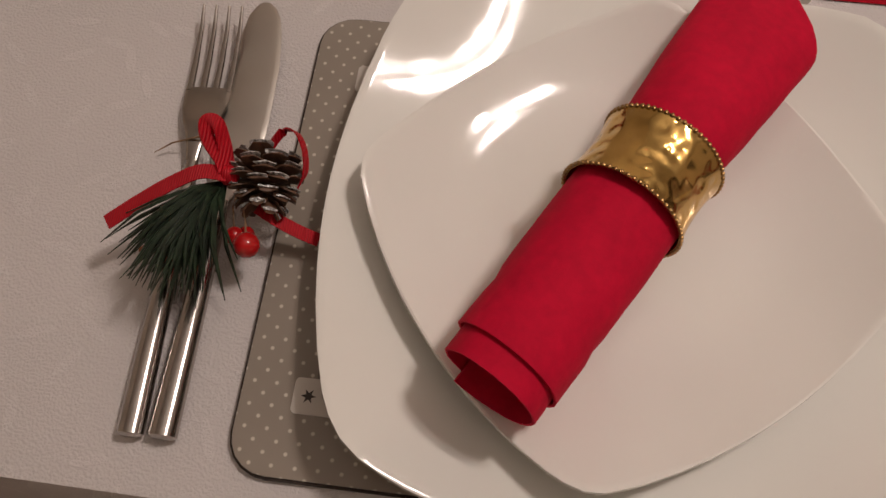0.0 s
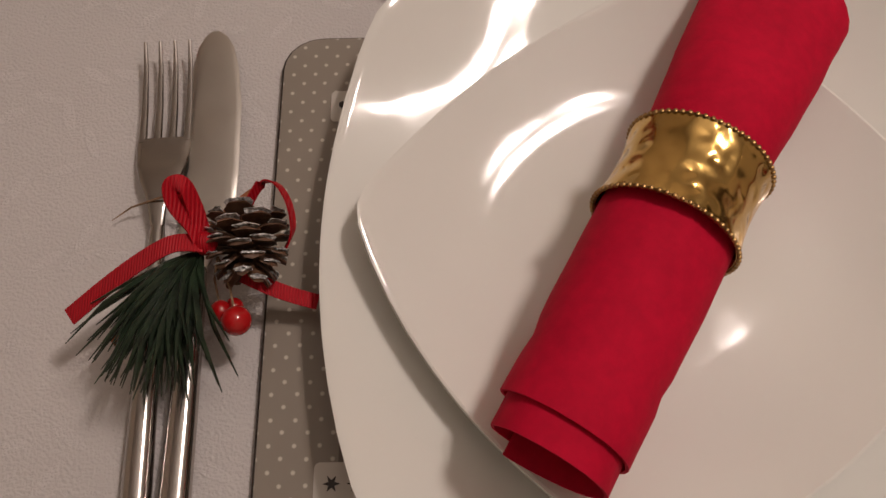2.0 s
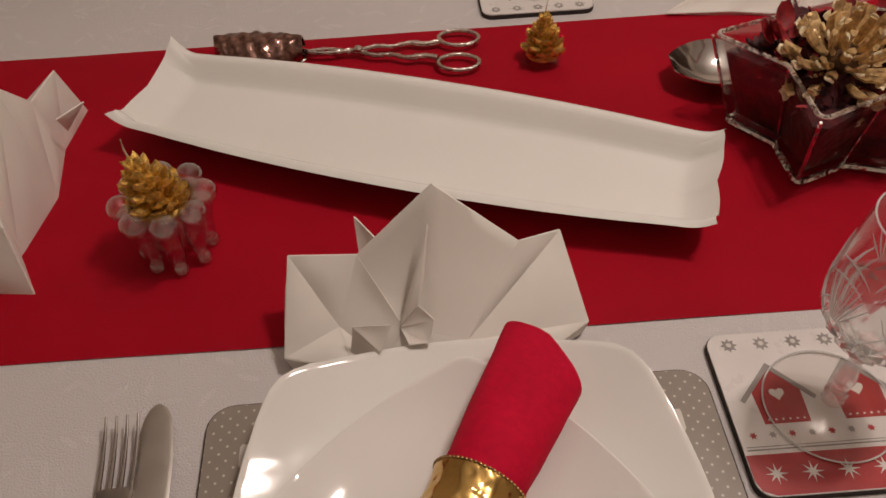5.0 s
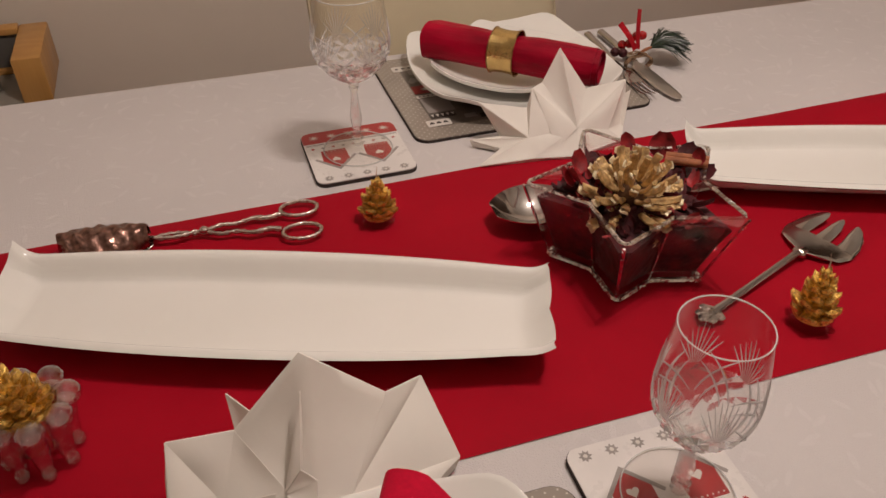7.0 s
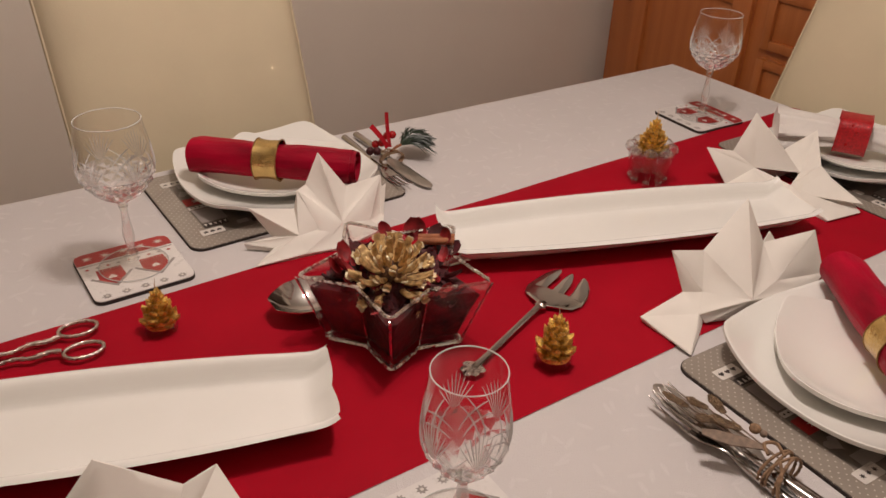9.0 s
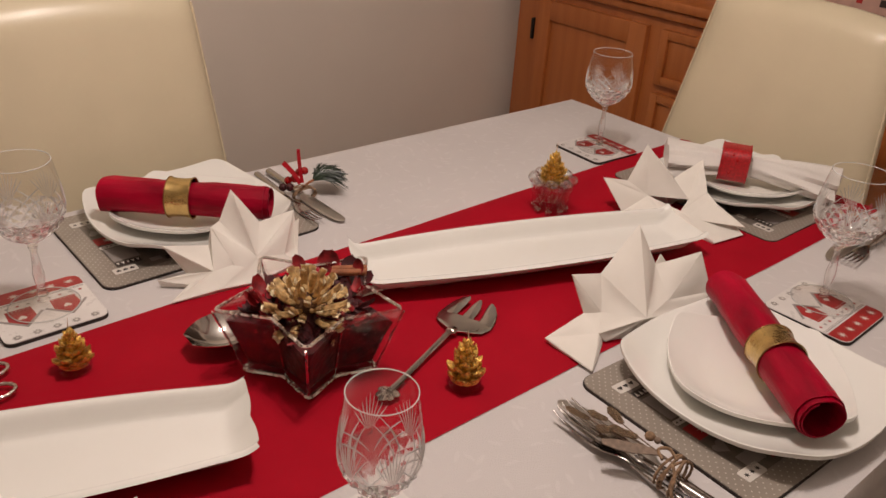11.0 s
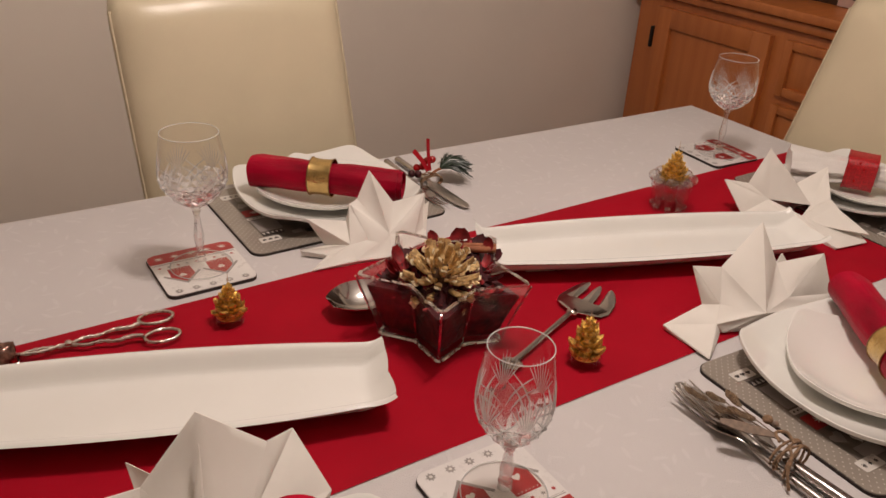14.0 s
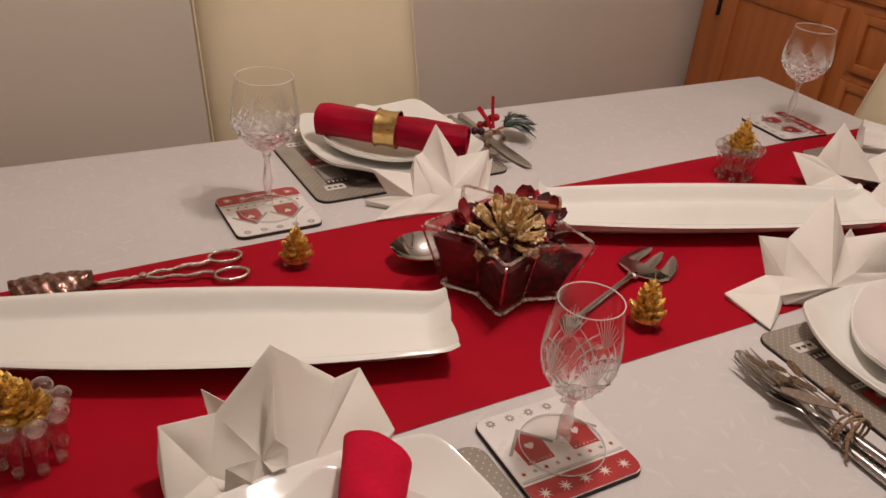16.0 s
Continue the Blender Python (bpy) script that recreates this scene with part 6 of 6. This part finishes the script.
def tongs(m):
    """Cake tongs along +x: leaf-shaped embossed blade, crossed ornate arms, two finger rings."""
    ob = thing("cake_tongs", m, "ornate silver cake tongs with embossed blade and finger rings", "tongs", "serving pieces")
    bl = B()
    rows, cols = 36, 20

    def at(i, j):
        s, q = i / rows, -1 + 2 * j / cols
        w = 0.026 * math.sin(math.pi * min(0.96, 0.04 + 0.88 * s ** 0.75)) ** 0.7
        relief = 0.0010 * math.sin(q * 9) * math.sin(s * 24) + 0.0007 * math.sin(s * 40 + q * 5)
        return (-0.124 + 0.076 * s, w * q, 0.023 - 0.016 * q * q + relief)

    up = grid(bl, at, rows, cols)
    dn = grid(bl, lambda i, j: tuple(Vector(at(i, j)) * 1.0 - Vector((0, 0, 0.0022))), rows, cols)
    rim = [(i, 0) for i in range(rows)] + [(rows, j) for j in range(cols)] + [(rows - k, cols) for k in range(rows)] + [(0, cols - k) for k in range(cols)]
    for (a, b), (c, d) in zip(rim, rim[1:] + rim[:1]):
        bl.faces.new((up[a][b], up[c][d], dn[c][d], dn[a][b]))
    part("blade", bl, M_EMBOSS, ob, "embossed leaf-shaped blade")
    low = B()
    loft([(-0.100, 0.010, 0.0012, 0, 0.0022), (-0.07, 0.016, 0.0012, 0, 0.0022), (-0.052, 0.013, 0.0012, 0, 0.0022), (-0.046, 0.006, 0.0012, 0, 0.003)], 12, low, 2.4)
    lower = part("lower_blade", low, M_SILVER, ob)
    lower.matrix_basis = pose(0, 0, 0, 0, 0, -90)
    for s in (-1, 1):
        pts, rad = [], []
        for k in range(33):
            t = k / 32
            x = -0.050 + 0.118 * t
            y = s * (-0.0045 * math.sin(math.pi * min(1, t / 0.34)) if t < 0.34 else 0.0125 * math.sin(math.pi / 2 * (t - 0.34) / 0.66) ** 1.1 + 0.0016 * math.sin(t * 26))
            pts.append((x, y, 0.0065 + 0.0012 * s * math.cos(t * 3)))
            rad.append(0.0019 + 0.0006 * math.sin(t * 50) ** 2 + (0.0006 if t > 0.8 else 0))
        part("arm", tube(pts, rad, 8), M_SILVER, ob, "twisted silver arm")
        cx, cy = 0.086, s * 0.0185
        ring = [(cx + 0.0175 * math.cos(a), cy + 0.0115 * math.sin(a), 0.0062) for a in (2 * math.pi * k / 36 for k in range(36))]
        part("finger_ring", tube(ring, [0.0018 + 0.0005 * math.sin(k * 1.4) ** 2 for k in range(36)], 8, None, 1, True), M_SILVER, ob)
    part("pivot", ball(0.0042, (-0.001, 0, 0.009), 10, 8, None, (1, 1, 0.6)), M_SILVER, ob)
    return ob


tongs(pose(0.120, 0.643, RTOP, 0, 0, -4.5))

# ---- tree candles ----


def tree_candle(m, label, cup=True):
    """Gold wax tree: tiers of pointed boughs round a stem, in a small clear cup."""
    ob = thing("tree_candle", m, label, "candle", "gold tree candles")
    up = 0.009 if cup else 0.0
    bm = lathe([(0, 0.0), (0.0175, 0.0), (0.0170, 0.002), (0.0115, 0.005), (0.0090, 0.016), (0.0062, 0.028), (0.0034, 0.040), (0, 0.047)], 20, None, Matrix.Translation((0, 0, up)))
    body = part("trunk", bm, M_GOLDTREE, ob)
    tiers = ((0.0015, 0.0225, 8), (0.0090, 0.0200, 7), (0.0165, 0.0170, 7), (0.0240, 0.0135, 6), (0.0310, 0.0100, 5), (0.0375, 0.0064, 4))
    for n, (z, r, cnt) in enumerate(tiers):
        for k in range(cnt):
            a = 0.25 * math.sin(7 * k + 3 * n) + 2 * math.pi * (k + 0.5 * (n % 2)) / cnt
            b = B()
            scale_mesh(b, Matrix.Rotation(a, 4, "Z") @ Matrix.Translation((0, r * 0.30, z + 0.0025 + up)) @ Matrix.Rotation(radians(2 + 10 * math.sin(5 * k + n)), 4, "X"), r * 0.24 + 0.0010, r * (0.68 + 0.10 * math.sin(3 * k + 2 * n)), 0.0026, 0.34, 0.45, 0.0009, k + 9 * n)
            part("bough", b, M_GOLDTREE, ob, "", 25)
    part("wick", tube([(0, 0, 0.045 + up), (0.0006, 0, 0.051 + up), (0.0026, 0.001, 0.057 + up)], [0.0007, 0.0006, 0.0004], 6), M_WICK, ob)
    if cup:
        part("cup", lathe([(0, -0.0005), (0.0175, -0.0005), (0.0190, 0.001), (0.0200, 0.014), (0.0195, 0.0145), (0.0182, 0.0015), (0, 0.0003)], 28), M_THIN, ob, "low clear cup")
    return ob


tree_candle(pose(0.276, 0.620, RTOP + 0.0008, 0, 0, 20) @ Matrix.Diagonal((0.82, 0.82, 0.88, 1)), "small gold Christmas tree candle in a clear cup on the runner")
tree_candle(pose(0.571, 0.381, RTOP + 0.0008, 0, 0, 75) @ Matrix.Diagonal((0.88, 0.88, 1.02, 1)), "small gold Christmas tree candle in a clear cup near the dish")


def flower_holder(m):
    """Clear glass holder: rounded lobes that rise from a ring of feet round a hollow middle."""
    ob = thing("candle_holder", m, "clear lobed glass candle holder on the red runner", "candle holder", "lobed glass holders")
    for k in range(8):
        a = 2 * math.pi * k / 8
        c, s = math.cos(a), math.sin(a)
        pts = [(0.0212, 0.005), (0.0205, 0.014), (0.0208, 0.026), (0.0226, 0.037), (0.0244, 0.044)]
        lobe = part("lobe", tube([(r * c, r * s, z) for r, z in pts], [0.0040, 0.0056, 0.0064, 0.0070, 0.0058], 12), M_BUBBLE, ob)
        part("knob", ball(0.0092, (0.0258 * c, 0.0258 * s, 0.0475), 14, 10, None, (1, 1, 0.92)), M_BUBBLE, lobe)
        part("foot", ball(0.0050, (0.0222 * c, 0.0222 * s, 0.0048), 12, 8), M_BUBBLE, lobe)
    part("cup", lathe([(0, 0.016), (0.017, 0.017), (0.0205, 0.040), (0.0215, 0.049), (0.0200, 0.049), (0.0185, 0.040), (0, 0.036)], 28), M_BUBBLE, ob)
    return ob


holder = flower_holder(pose(-0.002, 0.425, RTOP + 0.0005, 0, 0, 12))
copy_thing(holder, pose(0.946, 0.623, RTOP + 0.0005, 0, 0, 40) @ Matrix.Scale(1.02, 4))
tree_candle(pose(-0.004, 0.428, RTOP + 0.0400, -6, -10, 40) @ Matrix.Scale(1.0, 4), "gold Christmas tree candle standing in a lobed glass holder", False)
tree_candle(pose(0.946, 0.623, RTOP + 0.0430, 0, 0, 10) @ Matrix.Diagonal((0.92, 0.92, 1.08, 1)), "gold Christmas tree candle in a glass holder by the far tray", False)

# ---- white napkin in a red ring on the end plate ----


def gathered_napkin():
    """A soft white cloth pulled through a ring: narrow in the middle, pleated and wide at both ends; along y."""
    bm = B()
    nu, nv = 36, 40

    def at(i, j):
        y = -0.150 + 0.300 * i / nu
        e = abs(y) / 0.150
        w = 0.017 + 0.042 * max(0, e - 0.12) ** 0.8
        h = 0.0140 + 0.004 * e
        a = 2 * math.pi * j / nv
        pleat = 1 + (0.05 + 0.15 * e) * math.sin(7 * a + 12 * y) + 0.05 * e * math.sin(11 * a)
        return (w * math.cos(a) * pleat, y + 0.010 * math.cos(a) * e * (1 if y > 0 else -1), h * math.sin(a) * pleat - 0.006 * e * e)

    rows = grid(bm, at, nu, nv, False, True)
    bm.faces.new(rows[0][::-1]), bm.faces.new(rows[-1])
    return bm


solo("gathered_napkin", gathered_napkin(), M_WHITECLOTH, pose(1.262, 0.496, 0.7955, 0, 0, 30) @ Matrix.Diagonal((1.0, 0.86, 1.15, 1)), "white cloth napkin gathered through a red ring on the plate", "napkin", sharp=60)
rr = thing("napkin_ring", pose(1.246, 0.516, 0.8005, 0, 0, 30) @ Matrix.Diagonal((1.05, 1.0, 1.22, 1)), "red beaded napkin ring round a white cloth napkin", "napkin ring")
bm = B()
outl = [(0.026 * math.copysign(abs(math.cos(a)) ** 0.55, math.cos(a)), 0.0205 * math.copysign(abs(math.sin(a)) ** 0.55, math.sin(a))) for a in (2 * math.pi * k / 48 for k in range(48))]
rings = [[bm.verts.new((x * f, y, z * f)) for x, z in outl] for y, f in ((-0.021, 1.0), (-0.0215, 1.05), (0.0215, 1.05), (0.021, 1.0))]
for a, b in zip(rings, rings[1:] + rings[:1]):
    for k in range(48):
        bm.faces.new((a[k], a[(k + 1) % 48], b[(k + 1) % 48], b[k]))
part("band", bm, M_BEADRED, rr)
for k, y in ((19, 0.004), (22, -0.003), (25, 0.006)):
    part("bead", ball(0.0019, (outl[k][0] * 1.055, y, outl[k][1] * 1.055), 10, 8), M_BERRY, rr, "glossy red bead")
for y in (-0.0205, 0.0205):
    part("edge", tube([(x * 1.055, y, z * 1.055) for x, z in outl], 0.0011, 6, None, 1, True), M_BEADRED, rr)
